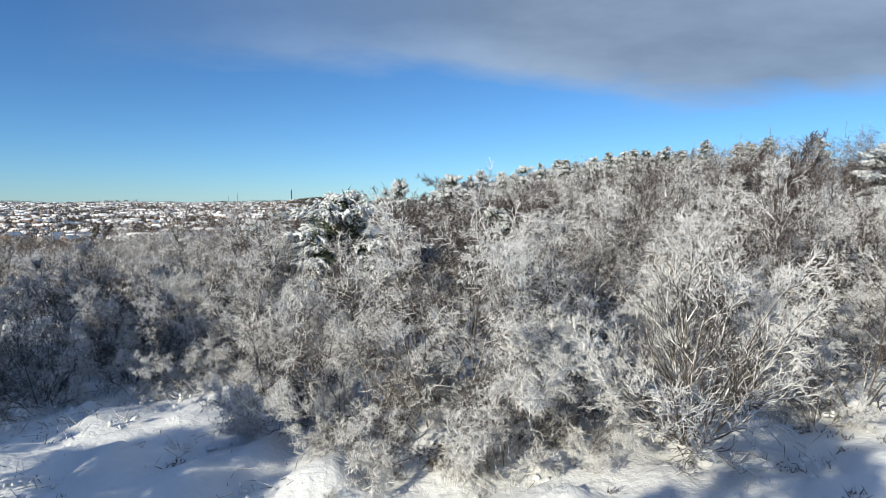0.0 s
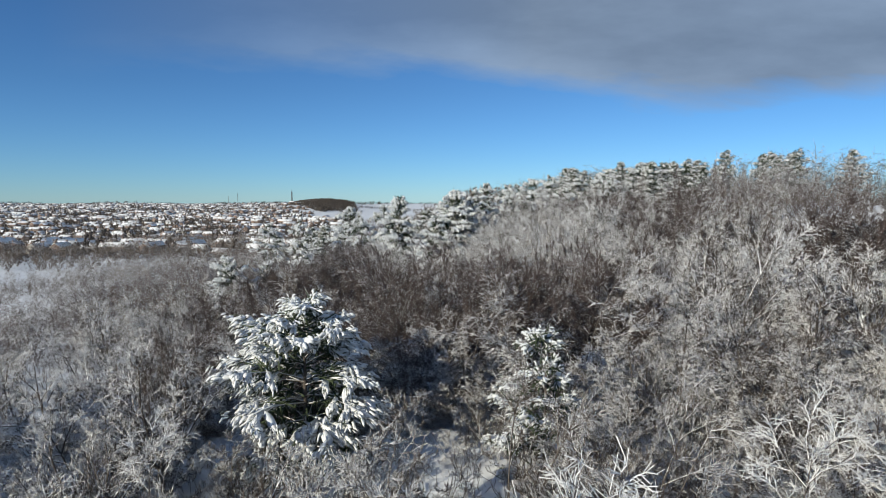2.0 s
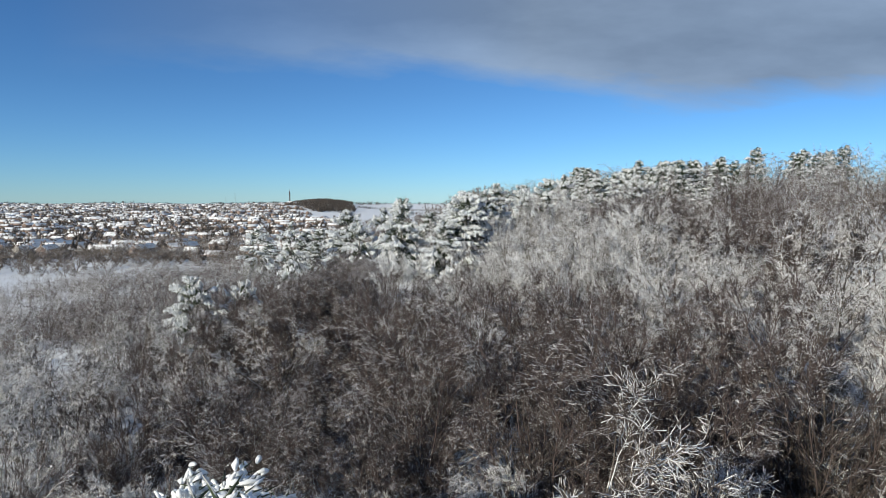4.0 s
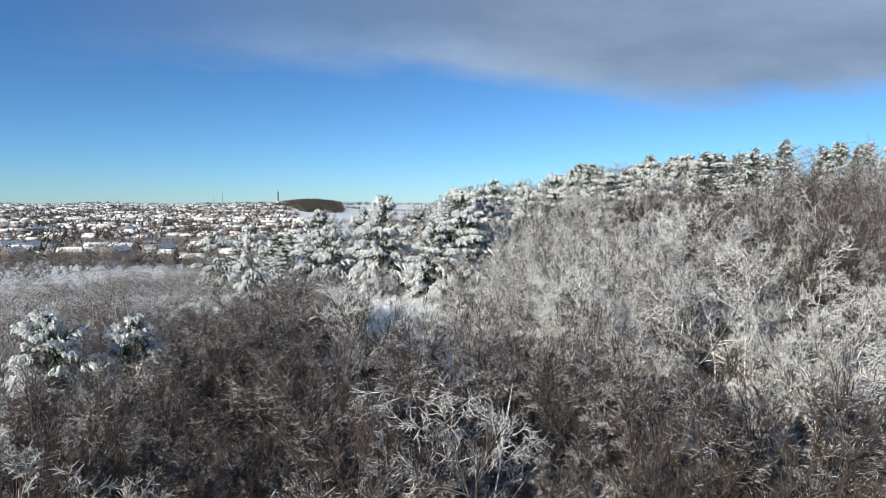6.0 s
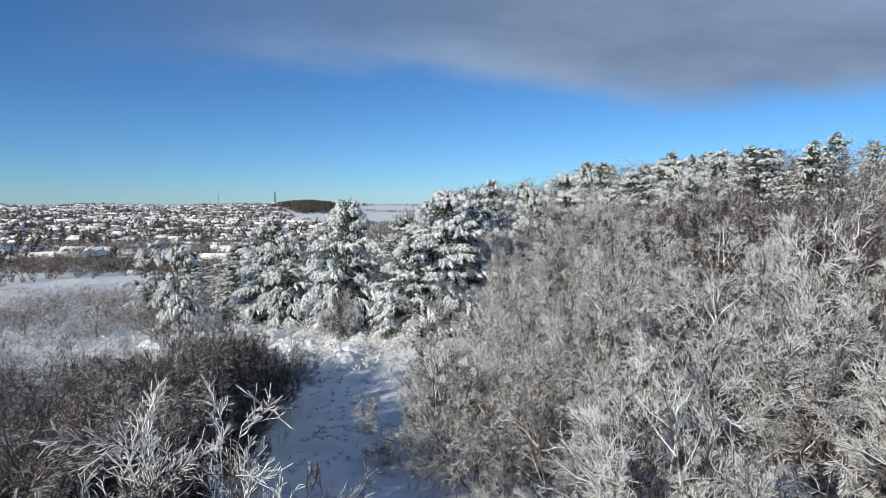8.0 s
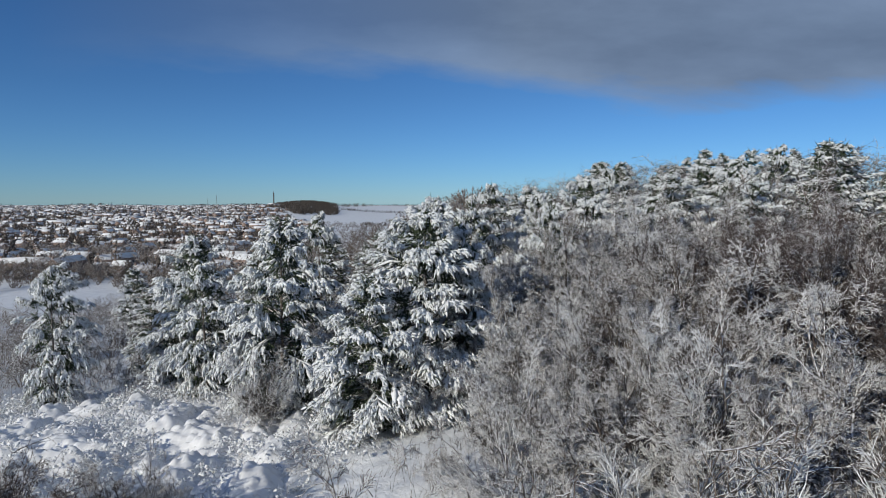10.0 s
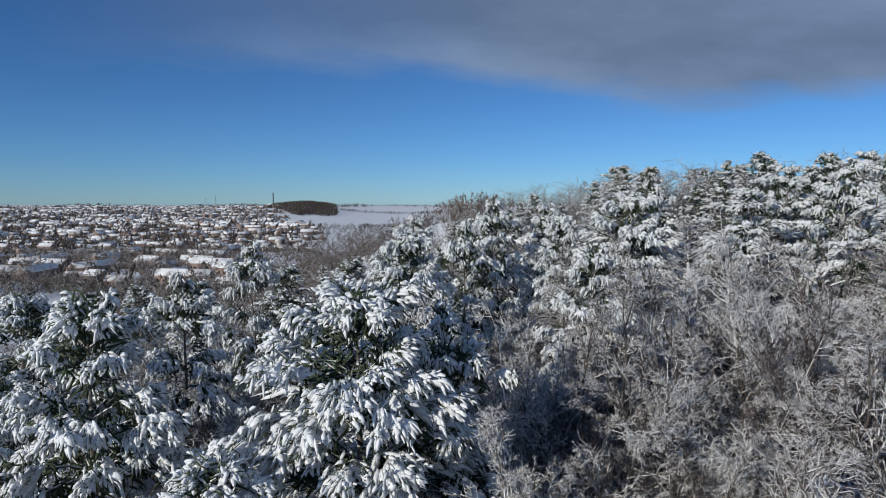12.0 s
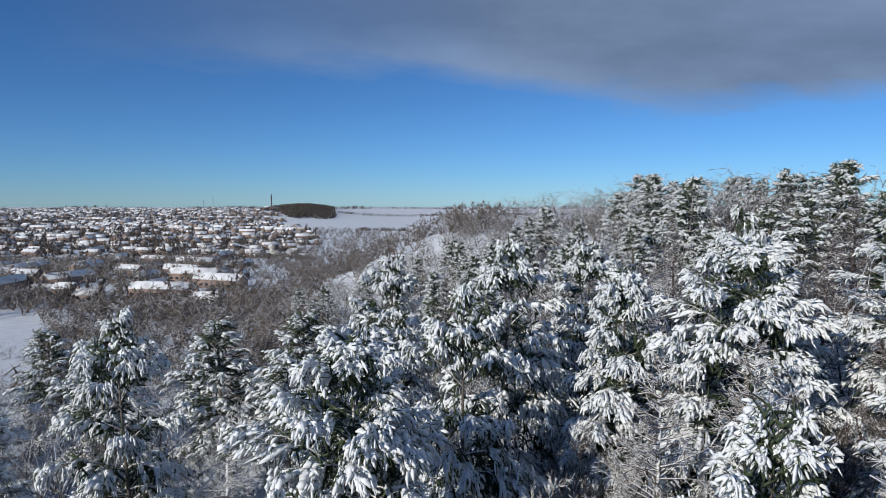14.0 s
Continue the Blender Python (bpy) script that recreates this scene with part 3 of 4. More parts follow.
PINES = [pine_thing(pine(11.0, 10.0, 13, 11, 11, 4, 0.95, 1.0, 0.12), "tall green pine heavily laden with snow"),
         pine_thing(pine(10.0, 9.0, 12, 10, 10, 4, 0.95, 1.0, 0.1), "bushy green pine with drooping snow-laden shoots"),
         pine_thing(pine(12.5, 10.0, 12, 10, 8, 3, 0.94, 1.2, 0.0), "tall broad pine thickly covered in snow"),
         pine_thing(pine(10.0, 9.0, 10, 9, 8, 3, 0.9, 1.15, 0.05), "snow-laden pine with dark gaps between its limbs")]
YOUNG = [pine_thing(pine(7.0, 7.4, 9, 10, 9, 4, 0.95, 0.9, 0.05, 0.9), "young pine bowed under thick snow"),
         pine_thing(pine(6.6, 4.4, 8, 7, 5, 3, 0.85, 0.8, 0.2, 0.2), "thin young pine with snowy upright shoots")]
LOWP = [pine_thing(pine(9.0, 7.0, 13, 8, 5, 2, 0.66, 1.15, 0.3, 0.7), "snow-dusted pine of the ridge; some stand unseen to shade the clearing"),
        pine_thing(pine(9.0, 6.0, 13, 8, 5, 2, 0.5, 1.15, 0.45, 0.7), "rounded pine with snow on its branches")]
LARCHES = [tree_thing("larch_tree", larch(11.0, 7.6, 28, 6, 13), "leafless larch with frosted level branches", LARCHTWIG),
           tree_thing("larch_tree", larch(10.0, 5.0, 26, 6, 10), "slender leafless brown larch on the ridge", BROWNTWIG)]

# ---- placing the trees ----
used = {}
kept_clear = []


def put(base, x, y, height, own, wide=1.0, sink=0.1):
    """The thing itself for the first place, copies for the rest."""
    k = height / own
    m = Matrix.Translation((x, y, float(land(x, y)) - sink)) @ Matrix.Rotation(rng.uniform(0, 6.28), 4, "Z") @ Matrix.Rotation(rng.normal(0, 0.03), 4, "X") @ Matrix.Diagonal((k * wide, k * wide, k, 1))
    if base.name in used:
        c = copy_thing(base, m)
        c.matrix_basis = m
        return c
    used[base.name] = 1
    base.matrix_basis = m
    return base


# (x, y, top) of the pines that stand out
for which, x, y, top, wide in ((0, -0.6, 111.2, 10.3, 0.95), (1, -3.8, 108.0, 6.6, 0.8), (3, 1.8, 113.6, 9.2, 0.6), (3, -28.0, 118.0, 6.0, 0.5), (1, -10.3, 114.0, 9.4, 0.92), (1, -21.0, 125.5, 7.6, 1.0), (0, -0.3, 130.5, 10.9, 0.85),
                               (1, 9.4, 124.8, 10.4, 0.66), (0, 15.4, 138.0, 13.3, 0.95), (2, 25.1, 140.7, 13.8, 0.85), (1, 11.0, 140.5, 11.6, 0.75), (3, 20.4, 133.0, 11.4, 0.75), (1, 29.5, 131.5, 13.0, 0.8), (3, -15.0, 133.0, 8.0, 0.8),
                               (3, -13.0, 142.0, 9.4, 0.72), (3, 3.3, 138.5, 11.2, 0.68), (2, 5.8, 144.0, 12.8, 0.66), (3, -39.0, 137.0, 4.4, 0.8),
                               (3, 20.5, 149.0, 14.4, 0.7), (2, 33.0, 150.0, 16.0, 0.75), (3, -17.0, 118.5, 6.4, 0.6),
                               (2, 11.0, 148.0, 12.6, 0.68), (3, 30.0, 137.0, 15.2, 0.72), (3, 38.0, 144.0, 17.0, 0.75), (2, 44.0, 156.0, 17.8, 0.72), (2, -1.0, 152.0, 11.4, 0.68)):
    own = (11.0, 10.0, 12.5, 10.0)[which]
    put(PINES[which], x, y, top - float(land(x, y)), own, wide * own / (top - float(land(x, y))))
    kept_clear.append((x, y, 2.3))
# unseen pines added behind and left of the start, only to shade the clearing
for x, y, h in ((-14.0, 3.0, 8.0), (-18.0, -2.5, 10.0), (-22.0, 5.0, 10.5), (-26.0, -1.0, 10.0), (-15.0, -9.0, 9.5), (-30.0, 7.0, 9.5), (-20.5, 11.0, 8.0), (-9.0, -10.5, 9.0), (-25.0, 13.0, 9.0), (-24.5, 1.5, 11.5), (-27.0, 9.0, 13.0), (-7.2, -4.8, 10.0), (-3.2, -10.0, 11.5), (1.5, -9.5, 10.5), (5.0, -12.0, 11.0), (9.5, -13.0, 9.5), (-5.5, -15.0, 14.0), (2.0, -16.0, 14.0)):
    put(LOWP[0], x, y, h, 9.0, 1.1)
    kept_clear.append((x, y, 2.5))
for which, x, y, top in ((0, -5.2, 28.0, 6.3), (1, 1.8, 26.2, 5.6), (1, 30.0, 72.5, 6.2), (0, 38.5, 56.0, 11.0), (0, -21.5, 66.0, 3.9), (0, -18.6, 68.5, 3.3)):
    own = (7.0, 6.6)[which]
    put(YOUNG[which], x, y, top - float(land(x, y)), own, 0.65 if y > 60 else 1.0)
    kept_clear.append((x, y, 2.5))
for x, y, h in ((-30.0, 149.0, 9.5), (-27.0, 131.0, 7.0), (-36.0, 159.0, 9.5), (-46.0, 166.0, 9.0), (-26.0, 163.0, 10.0), (-40.0, 178.0, 9.5), (-15.0, 160.0, 10.0), (-8.0, 156.0, 10.0)):
    put(LOWP[0], x, y, h, 9.0, 1.15)
    kept_clear.append((x, y, 2.2))
for k in range(95):
    for _ in range(30):
        x, y = rng.uniform(-30, 80), rng.uniform(124, 225)
        if x > (16 + max(0, 150 - y) * 0.35 if y < 150 else -2 - 0.3 * (y - 150)) and all((x - a) ** 2 + (y - b) ** 2 > (c + 1.2) ** 2 for a, b, c in kept_clear):
            break
    else:
        continue
    put(LOWP[k % 2], x, y, rng.uniform(7.8, 10.4) + 1.0 * sm(x, 22, 40) - (2.2 if y > 152 and x < 32 else 0), 9.0)
    kept_clear.append((x, y, 2.2))


def bare_ground(x, y):
    if y < 18.5 and x < 13 or y < 13:
        return True
    if -8.8 - 0.1 * (y - 75) < x < 0.2 - 0.12 * (y - 75) and 68 < y < 108:
        return True
    if -32 < x < -6 and 98 < y < 121 or -6 < x < 1.5 and 90 < y < 108:
        return True
    return any((x - a) ** 2 + (y - b) ** 2 < c * c for a, b, c in kept_clear)


near_spots, mid_spots, far_spots = [], [], []
# the row of shrubs along the edge of the clearing; unseen trees added behind and beside its open side shade it
for k, x, y, h in ((1, -0.4, 13.6, 5.6), (0, -3.0, 14.6, 5.0), (1, 1.9, 14.2, 5.3), (0, 0.6, 16.6, 6.0), (1, -1.7, 12.6, 3.4), (0, 1.0, 12.4, 3.0), (1, 2.6, 12.6, 2.6), (0, -4.4, 15.0, 3.6), (1, 3.6, 16.8, 5.6), (0, 8.9, 13.6, 4.4), (1, 7.4, 16.4, 5.4), (0, 7.6, 13.0, 2.0), (0, -5.4, 18.0, 3.8), (1, -8.2, 18.4, 3.6), (0, -12.0, 17.4, 3.4), (1, 10.8, 15.2, 5.0), (0, 9.4, 19.0, 6.0), (0, -10.2, 19.0, 4.4), (1, -14.0, 17.0, 4.4), (1, -6.2, 20.0, 4.8)):
    put(HERO[k], x, y, h, 6.0)
    kept_clear.append((x, y, 2.0))
for k, x, y, h in ((0, -4.2, 45.4, 4.8), (1, -1.6, 46.6, 4.4)):
    put(HERO[k], x, y, h, 6.0)
    kept_clear.append((x, y, 1.6))
put(FANNED, 4.95, 12.7, 4.9, 5.0)
for x, y, top in ((23.3, 48.0, 11.2), (21.6, 49.0, 9.8), (25.2, 49.0, 10.2), (26.6, 51.0, 9.6), (40.0, 62.0, 11.4), (44.0, 66.0, 11.8), (30.0, 57.0, 9.8)):
    put(BIRCHES[0], x, y, top - float(land(x, y)), 8.5, 1.15)
    kept_clear.append((x, y, 1.8))
for k, x, y, h in ((0, 9.0, 130.5, 10.5), (0, 12.6, 131.5, 10.0), (0, 15.6, 127.5, 10.5), (0, 19.0, 125.5, 9.5), (0, 23.5, 123.5, 9.5), (0, 18.0, 143.0, 11.0), (0, -7.0, 138.0, 9.0), (1, 35.0, 130.0, 9.5), (1, 9.0, 152.0, 10.0), (1, 27.0, 152.0, 10.5), (1, 40.0, 150.0, 10.5), (1, 46.0, 142.0, 10.0), (1, 16.0, 158.0, 10.5),
                   (1, 33.0, 158.0, 11.0), (1, 52.0, 138.0, 9.5), (1, 3.0, 160.0, 10.5), (1, 38.0, 118.0, 8.5), (1, 44.0, 108.0, 8.0), (1, 22.0, 164.0, 11.0), (1, 49.0, 160.0, 10.0), (1, 36.0, 96.0, 8.0)):
    put(LARCHES[k], x, y, h, (11.0, 10.0)[k])
    kept_clear.append((x, y, 1.6))
put(UPRIGHT, -5.8, 66.5, 8.2, 8.2)
for x, y, h in ((8.6, 76.0, 8.6), (14.2, 78.5, 9.0), (12.2, 70.5, 8.2), (6.2, 84.0, 8.0), (17.5, 86.0, 9.0), (3.5, 95.5, 7.2), (6.2, 99.0, 7.8), (9.4, 94.0, 8.2), (4.0, 103.5, 7.4), (8.8, 104.0, 8.0), (4.6, 70.0, 7.4), (13.8, 51.5, 6.0), (15.6, 45.0, 5.4), (17.2, 48.0, 5.6), (14.2, 57.5, 6.4), (17.4, 54.0, 6.2), (11.6, 62.0, 6.6), (15.4, 63.5, 6.8), (20.0, 75.0, 8.5), (-10.6, 110.0, 5.6), (-5.6, 114.6, 6.0)):
    put(WHITE[int(y) % 2], x, y, h, (8.5, 9.0)[int(y) % 2])
    kept_clear.append((x, y, 2.0))
# shrubs below the pines on the valley side
for k in range(34):
    x, y = -24.0 + (k * 5.31) % 21.0, 122.0 + (k * 3.17) % 19.0
    if all((x - a) ** 2 + (y - b) ** 2 > 6 for a, b, c in kept_clear):
        put(NEAR_BROWN[k % 2] if k % 3 else NEAR[0], x, y, 3.8 + (k * 0.7) % 1.6, 6.1)
        kept_clear.append((x, y, 1.6))
# the dense brown row that shades the path
for k in range(50):
    x, y = -9.9 - 0.1 * (k * 0.65 - 12) - (k * 1.7) % 3.6, 60.0 + k * 0.65
    put(NEAR_BROWN[k % 2], x, y, 5.9 + (k * 0.77) % 1.2 - (1.2 if y > 84 else 0), 6.1)
    kept_clear.append((x, y, 1.2))
kept_clear.append((-5.8, 66.5, 2.4))
# the generated last row adds unseen trees behind the start, shading the clearing
for k, x, y, h in ((3, -1.6, 119.5, 8.6), (3, 2.6, 120.0, 9.6), (3, 6.4, 119.0, 9.6), (2, 4.6, 122.6, 9.6), (0, -4.4, 121.4, 7.4), (3, 9.6, 120.6, 10.0), (1, 12.8, 121.0, 9.4), (3, 16.0, 122.0, 10.0), (0, 0.6, 122.4, 9.2), (2, -8.0, 122.0, 6.6), (0, 8.2, 116.4, 8.4), (1, 2.0, 116.0, 7.6), (2, 12.6, 116.4, 8.6), (3, 10.5, 97.0, 8.5), (3, 8.0, 106.0, 8.5), (3, 15.0, 113.0, 8.5), (3, 20.0, 104.0, 9.0),
                   *((int(rng.integers(0, 3)), -13.5 - 0.95 * max(0, s - 16) - (s * 7.3) % 17, -16 + s, (6 if s < 17 else 3.4) + (s * 3.7) % 2) for s in np.arange(0, 26, 0.8))):
    put(NEAR[k], x, y, h, (6.0, 5.6, 6.2, 7.5)[k])
    kept_clear.append((x, y, 2.0))
y = 13.0
while y < 262:
    step = 3.9 if y < 120 else 4.8
    for gx in np.arange(-160, 130, step):
        x, yy = gx + rng.uniform(-0.4, 0.4) * step, y + rng.uniform(-0.4, 0.4) * step
        if not -22 - 0.8 * (yy + 4) < x < 20 + 0.74 * (yy + 4) or bare_ground(x, yy):
            continue
        if x > 78 or x > 48 and yy > 185 or x < -85:
            continue
        if x < -35 and yy > 150 and rng.uniform() < 0.6 or x > 70 and yy > 150 and rng.uniform() < 0.5:
            continue
        side = abs(x - 2)
        if side < 10.5 and yy < 136:
            near_spots.append((x, yy))
        elif side < 25 and yy < 165:
            mid_spots.append((x, yy))
        elif rng.uniform() < (0.7 if yy < 120 else 0.9):
            far_spots.append((x, yy))
    y += step * 0.9


def tallness(x, y):
    tall = rng.uniform(5.2, 7.2)
    if x > 4 and y > 60:
        tall = rng.uniform(6.2, 8.6)
    if abs(x) < 5 and y < 75:
        tall = min(tall, 6.4)
    if x < -6 and 55 < y < 125:
        tall = rng.uniform(5.4, 7.0) if y < 84 else rng.uniform(3.2, 4.4)
    if -9 < x < 17 and y < 27:
        tall = rng.uniform(3.9, 4.8)
    if x > 16 and y < 62:
        tall = rng.uniform(3.6, 5.0)
    if x < -4 and y < 48:
        tall = rng.uniform(3.8, 5.2)
    if x < -14 and 45 < y < 120:
        tall = min(tall, rng.uniform(3.0, 4.2) if x < -26 else rng.uniform(4.2, 5.4))
    return tall


def browner(x, y):
    """The belt of brown alder shrubs that keeps little snow."""
    belt = 0.95 * sm(y, 29, 37) * (1 - sm(y, 88, 100)) * (1 - sm(x - 12.5 * (1 - sm(y, 57, 66)), -8, -2.5)) * sm(x + 26 * sm(y, 64, 74) + 3 * sm(y, 46, 54), -18, -8)
    return rng.uniform() < max(belt, 0.62 * sm(x, 12, 20) * sm(y, 62, 80) * (1 - sm(y, 150, 170)), 0.25 * sm(x, 9, 17) * (1 - sm(y, 56, 66)))


for x, y in near_spots:
    if browner(x, y):
        k = int(rng.integers(0, 2))
        put(NEAR_BROWN[k], x, y, tallness(x, y), 6.1)
    else:
        k = int(rng.integers(0, 4 if x > 4 else 3))
        put(NEAR[k], x, y, tallness(x, y), (6.0, 5.6, 6.2, 7.5)[k])
rng.shuffle(mid_spots)
mid_spots.sort(key=lambda q: q[1] + 1.5 * abs(q[0]))
for x, y in mid_spots[:210]:
    if browner(x, y):
        put(MID_BROWN[0], x, y, tallness(x, y), 6.0)
    else:
        k = int(rng.integers(0, 3))
        put(MID[k], x, y, tallness(x, y), (6.0, 5.8, 7.8)[k])
far_spots += [tuple(p) for p in mid_spots[210:]]


def wood_of(name, places, variants, own, mats, label, category):
    """Many trees in one mesh, for woods past counting."""
    pw = []
    for x, y, h in places:
        wood, crown = variants[int(rng.integers(0, len(variants)))]
        a, k = rng.uniform(0, 6.28), h / own
        c, s = math.cos(a) * k, math.sin(a) * k
        R = np.array([[c, -s, 0], [s, c, 0], [0, 0, k]])
        o = np.array([x, y, float(land(x, y)) - 0.1])
        pw += [(wood[0] @ R.T + o, wood[1]), (crown[0] @ R.T + o, crown[1])]
    v, t = joined(pw)
    return tagged(new(name, mesh_of(name, v, t, mats)), label, category, kind="stuff")


brown_far = [browner(x, y) for x, y in far_spots]
low_spots = [(x, y) for x, y in zip(rng.uniform(-16, 18, 520), rng.uniform(19, 120, 520)) if not bare_ground(x, y)][:330]
for x, y in low_spots:
    if browner(x, y):
        put(NEAR_BROWN[int(rng.integers(0, 2))], x, y, rng.uniform(2.4, 4.0), 6.1)
    else:
        put(LOW[int(rng.integers(0, 3))], x, y, rng.uniform(2.2, 3.8), 6.0)
fill = [(x, y, rng.uniform(2.0, 3.4)) for x, y in zip(rng.uniform(-40, 44, 560), rng.uniform(24, 165, 560)) if abs(x - 1) > 16 and not bare_ground(x, y) and (x > 4 or not 40 < y < 96)]
low_brown = [(x, y, rng.uniform(3.0, 5.0)) for x, y in zip(rng.uniform(-70, -11, 200), rng.uniform(121, 200, 200)) if not bare_ground(x, y)]
low_brown += [(x, y, rng.uniform(3.0, 4.4)) for x, y in zip(rng.uniform(-42, -13, 200), rng.uniform(70, 98, 200)) if not bare_ground(x, y)]
low_brown += [(x, y, rng.uniform(2.6, 4.0) if y < 82 else rng.uniform(2.2, 3.6)) for x, y in zip(rng.uniform(-50, -15, 220), rng.uniform(40, 99, 220)) if not bare_ground(x, y)]
wood_of("thicket", [(x, y, min(rng.uniform(5.8, 9.0), 3.6 if x < -24 and 40 < y < 120 else 4.8 if x < -14 and 40 < y < 120 else 5.0 if x < -4 and y < 62 or x > 14 and y < 72 or x < -26 and y > 70 else 9.0) + (2.6 * sm(y, 105, 125) - 0.3 - (2.5 * sm(y, 142, 162) if x < 34 else 0) if x > 10 and y > 60 else 0) - (1.0 if x <= 10 and y > 150 else 0)) for (x, y), w in zip(far_spots, brown_far) if not w], FAR, 7.0, FARTWIG, "dense frosted leafless thicket on the slopes", "thicket")
wood_of("brushwood", fill, FINE, 7.0, FARTWIG, "low frosted brushwood between the trees", "brushwood")
wood_of("brown_thicket", [(x, y, rng.uniform(5.0, 7.0)) for (x, y), w in zip(far_spots, brown_far) if w] + [(x, y, rng.uniform(5.5, 8.5)) for x, y in zip(rng.uniform(6, 66, 40), rng.uniform(126, 200, 40)) if not bare_ground(x, y)], FAR, 7.0, BROWNTWIG, "brown leafless thicket with little snow", "thicket")
wood_of("brown_brushwood", low_brown, FINE, 7.0, BROWNTWIG, "low brown brushwood with little snow", "brushwood")


def undergrowth():
    """Thin upright stems and bramble canes that fill the floor of the thicket."""
    n = 60000
    x, y = rng.uniform(-45, 46, n), 17 + 170 * rng.uniform(0, 1, n) ** 1.15
    path = (x > -7.7 - 0.1 * (y - 75)) & (x < -2.0 - 0.12 * (y - 75)) & (y > 70) & (y < 108)
    bank = (x > -32) & (x < -6) & (y > 101) & (y < 121)
    edge = (y < 20) & (x < 9) | path | bank
    x, y = x[~edge], y[~edge]
    p = np.stack([x, y, land(x, y) - 0.05], 1)
    e = rng.normal(0, 0.4, p.shape) + [0, 0, 0.9]
    v, t = spikes(p, p + e * rng.uniform(0.3, 1.1, (len(p), 1)), 0.012)
    # the dark brown also stands in for shade low in the thicket
    tagged(new("undergrowth", mesh_of("undergrowth", v, t, INNER_SHADED)), "brown stems and canes dusted with snow, darkened as shaded floor", "undergrowth", kind="stuff")


undergrowth()

# ---- brambles, tussocks and low growth on the open ground ----


def lump_field(name, places, lo, hi, deep, label, category, twigs=2):
    """Snow that hangs in low brushwood: many small uneven clots on thin stalks, over mounds up to deep metres."""
    x, y = np.array(places).T
    hump = 0.5 + 0.5 * np.sin(x * 0.9 + 1.7 * np.sin(y * 0.6)) * np.cos(y * 0.8 + np.sin(x * 0.5))
    p = np.stack([x, y, land(x, y) + deep * hump * rng.uniform(0.1, 1.0, len(x))], 1)
    r = rng.uniform(lo, hi, len(p)) * rng.uniform(0.5, 1.0, len(p))
    d = rng.normal(0, 1, p.shape) * [1, 1, 0.4]
    d /= np.linalg.norm(d, axis=1, keepdims=True)
    v, t = lumps(p - d * r[:, None], d, r * 2.1, r * 0.9, FINGER, 0.2, 0.85, 0.3)
    tagged(new(name, mesh_of(name, v, t, SNOW_PINE, True)), label, category, kind="stuff")
    q = np.repeat(p, twigs, 0) + rng.normal(0, 0.18, (len(p) * twigs, 3))
    e = rng.normal(0, 0.45, q.shape) + [0, 0, 0.4]
    v, t = spikes(q - e * 0.3, q + e * rng.uniform(0.1, 0.35, (len(q), 1)), 0.012)
    tagged(new(name + "_stalks", mesh_of(name + "_stalks", v, t, TWIG)), "thin brown stalks dusted with snow", category, kind="stuff")


def billows(nx, ny, cells):
    """Smooth uneven heights from 0 to 1 on a grid, with about that many swells across it."""
    g = rng.uniform(0, 1, (cells * ny // nx + 2, cells + 2))
    v, u = np.meshgrid(np.linspace(0, g.shape[0] - 1.001, ny), np.linspace(0, g.shape[1] - 1.001, nx), indexing="ij")
    i, j = v.astype(int), u.astype(int)
    f, h = v - i, u - j
    f, h = f * f * (3 - 2 * f), h * h * (3 - 2 * h)
    return (g[i, j] * (1 - f) + g[i + 1, j] * f) * (1 - h) + (g[i, j + 1] * (1 - f) + g[i + 1, j + 1] * f) * h


def bramble_bank(x0, x1, y0, y1, step):
    """Snow lying in heaps over a bank of brambles, with hollows between the heaps."""
    nx, ny = int((x1 - x0) / step), int((y1 - y0) / step)
    X, Y = np.meshgrid(np.linspace(x0, x1, nx), np.linspace(y0, y1, ny))
    heap = np.abs(billows(nx, ny, 14) - 0.5) * 2.0
    fine = np.abs(billows(nx, ny, 60) - 0.5) + 0.5 * np.abs(billows(nx, ny, 130) - 0.5)
    U = X + 1.5 * np.sin(Y * 0.6) + 0.8 * np.sin(Y * 1.7 + 1)
    V = Y + 1.2 * np.sin(X * 0.5) + 0.7 * np.sin(X * 1.3)
    rim = sm(U, x0 + 2.3, x0 + 8) * (1 - sm(U, x1 - 6, x1 - 2.3)) * sm(V, y0 + 1.9, y0 + 5) * (1 - sm(V, y1 - 6, y1 - 1.9)) * (1 - sm(X, -8, -5) * (1 - sm(Y, 102, 105)))
    Z = land(X, Y) - 0.15 + rim * (0.15 + 1.1 * heap + 0.75 * fine)
    i = (np.arange(ny - 1)[:, None] * nx + np.arange(nx - 1)[None]).ravel()
    tri = np.concatenate([np.stack([i, i + 1, i + nx + 1], 1), np.stack([i, i + nx + 1, i + nx], 1)])
    tagged(new("bramble_bank", mesh_of("bramble_bank", np.stack([X, Y, Z], -1).reshape(-1, 3), tri, SNOW_BANK, True)), "bramble bank buried under heaped snow", "bramble", kind="stuff")


bramble_bank(-33.0, -2.5, 98.0, 121.5, 0.16)
lump_field("bramble", [(x, y) for x, y in zip(rng.uniform(-32, -3, 9000), rng.uniform(99, 121, 9000)) if x < -6 or y > 103], 0.05, 0.16, 1.9, "snow clots on bramble canes", "bramble", 3)
lump_field("low_growth", [(x, y) for x, y in zip(rng.uniform(-17, 14, 3600), rng.uniform(7, 19.5, 3600)) if y > 14.6 + 1.1 * math.sin(x * 0.7) or math.sin(x * 1.3) * math.cos(y * 1.7) > 0.45], 0.03, 0.12, 0.45, "snow-capped low plants at the thicket's edge", "plants", 3)


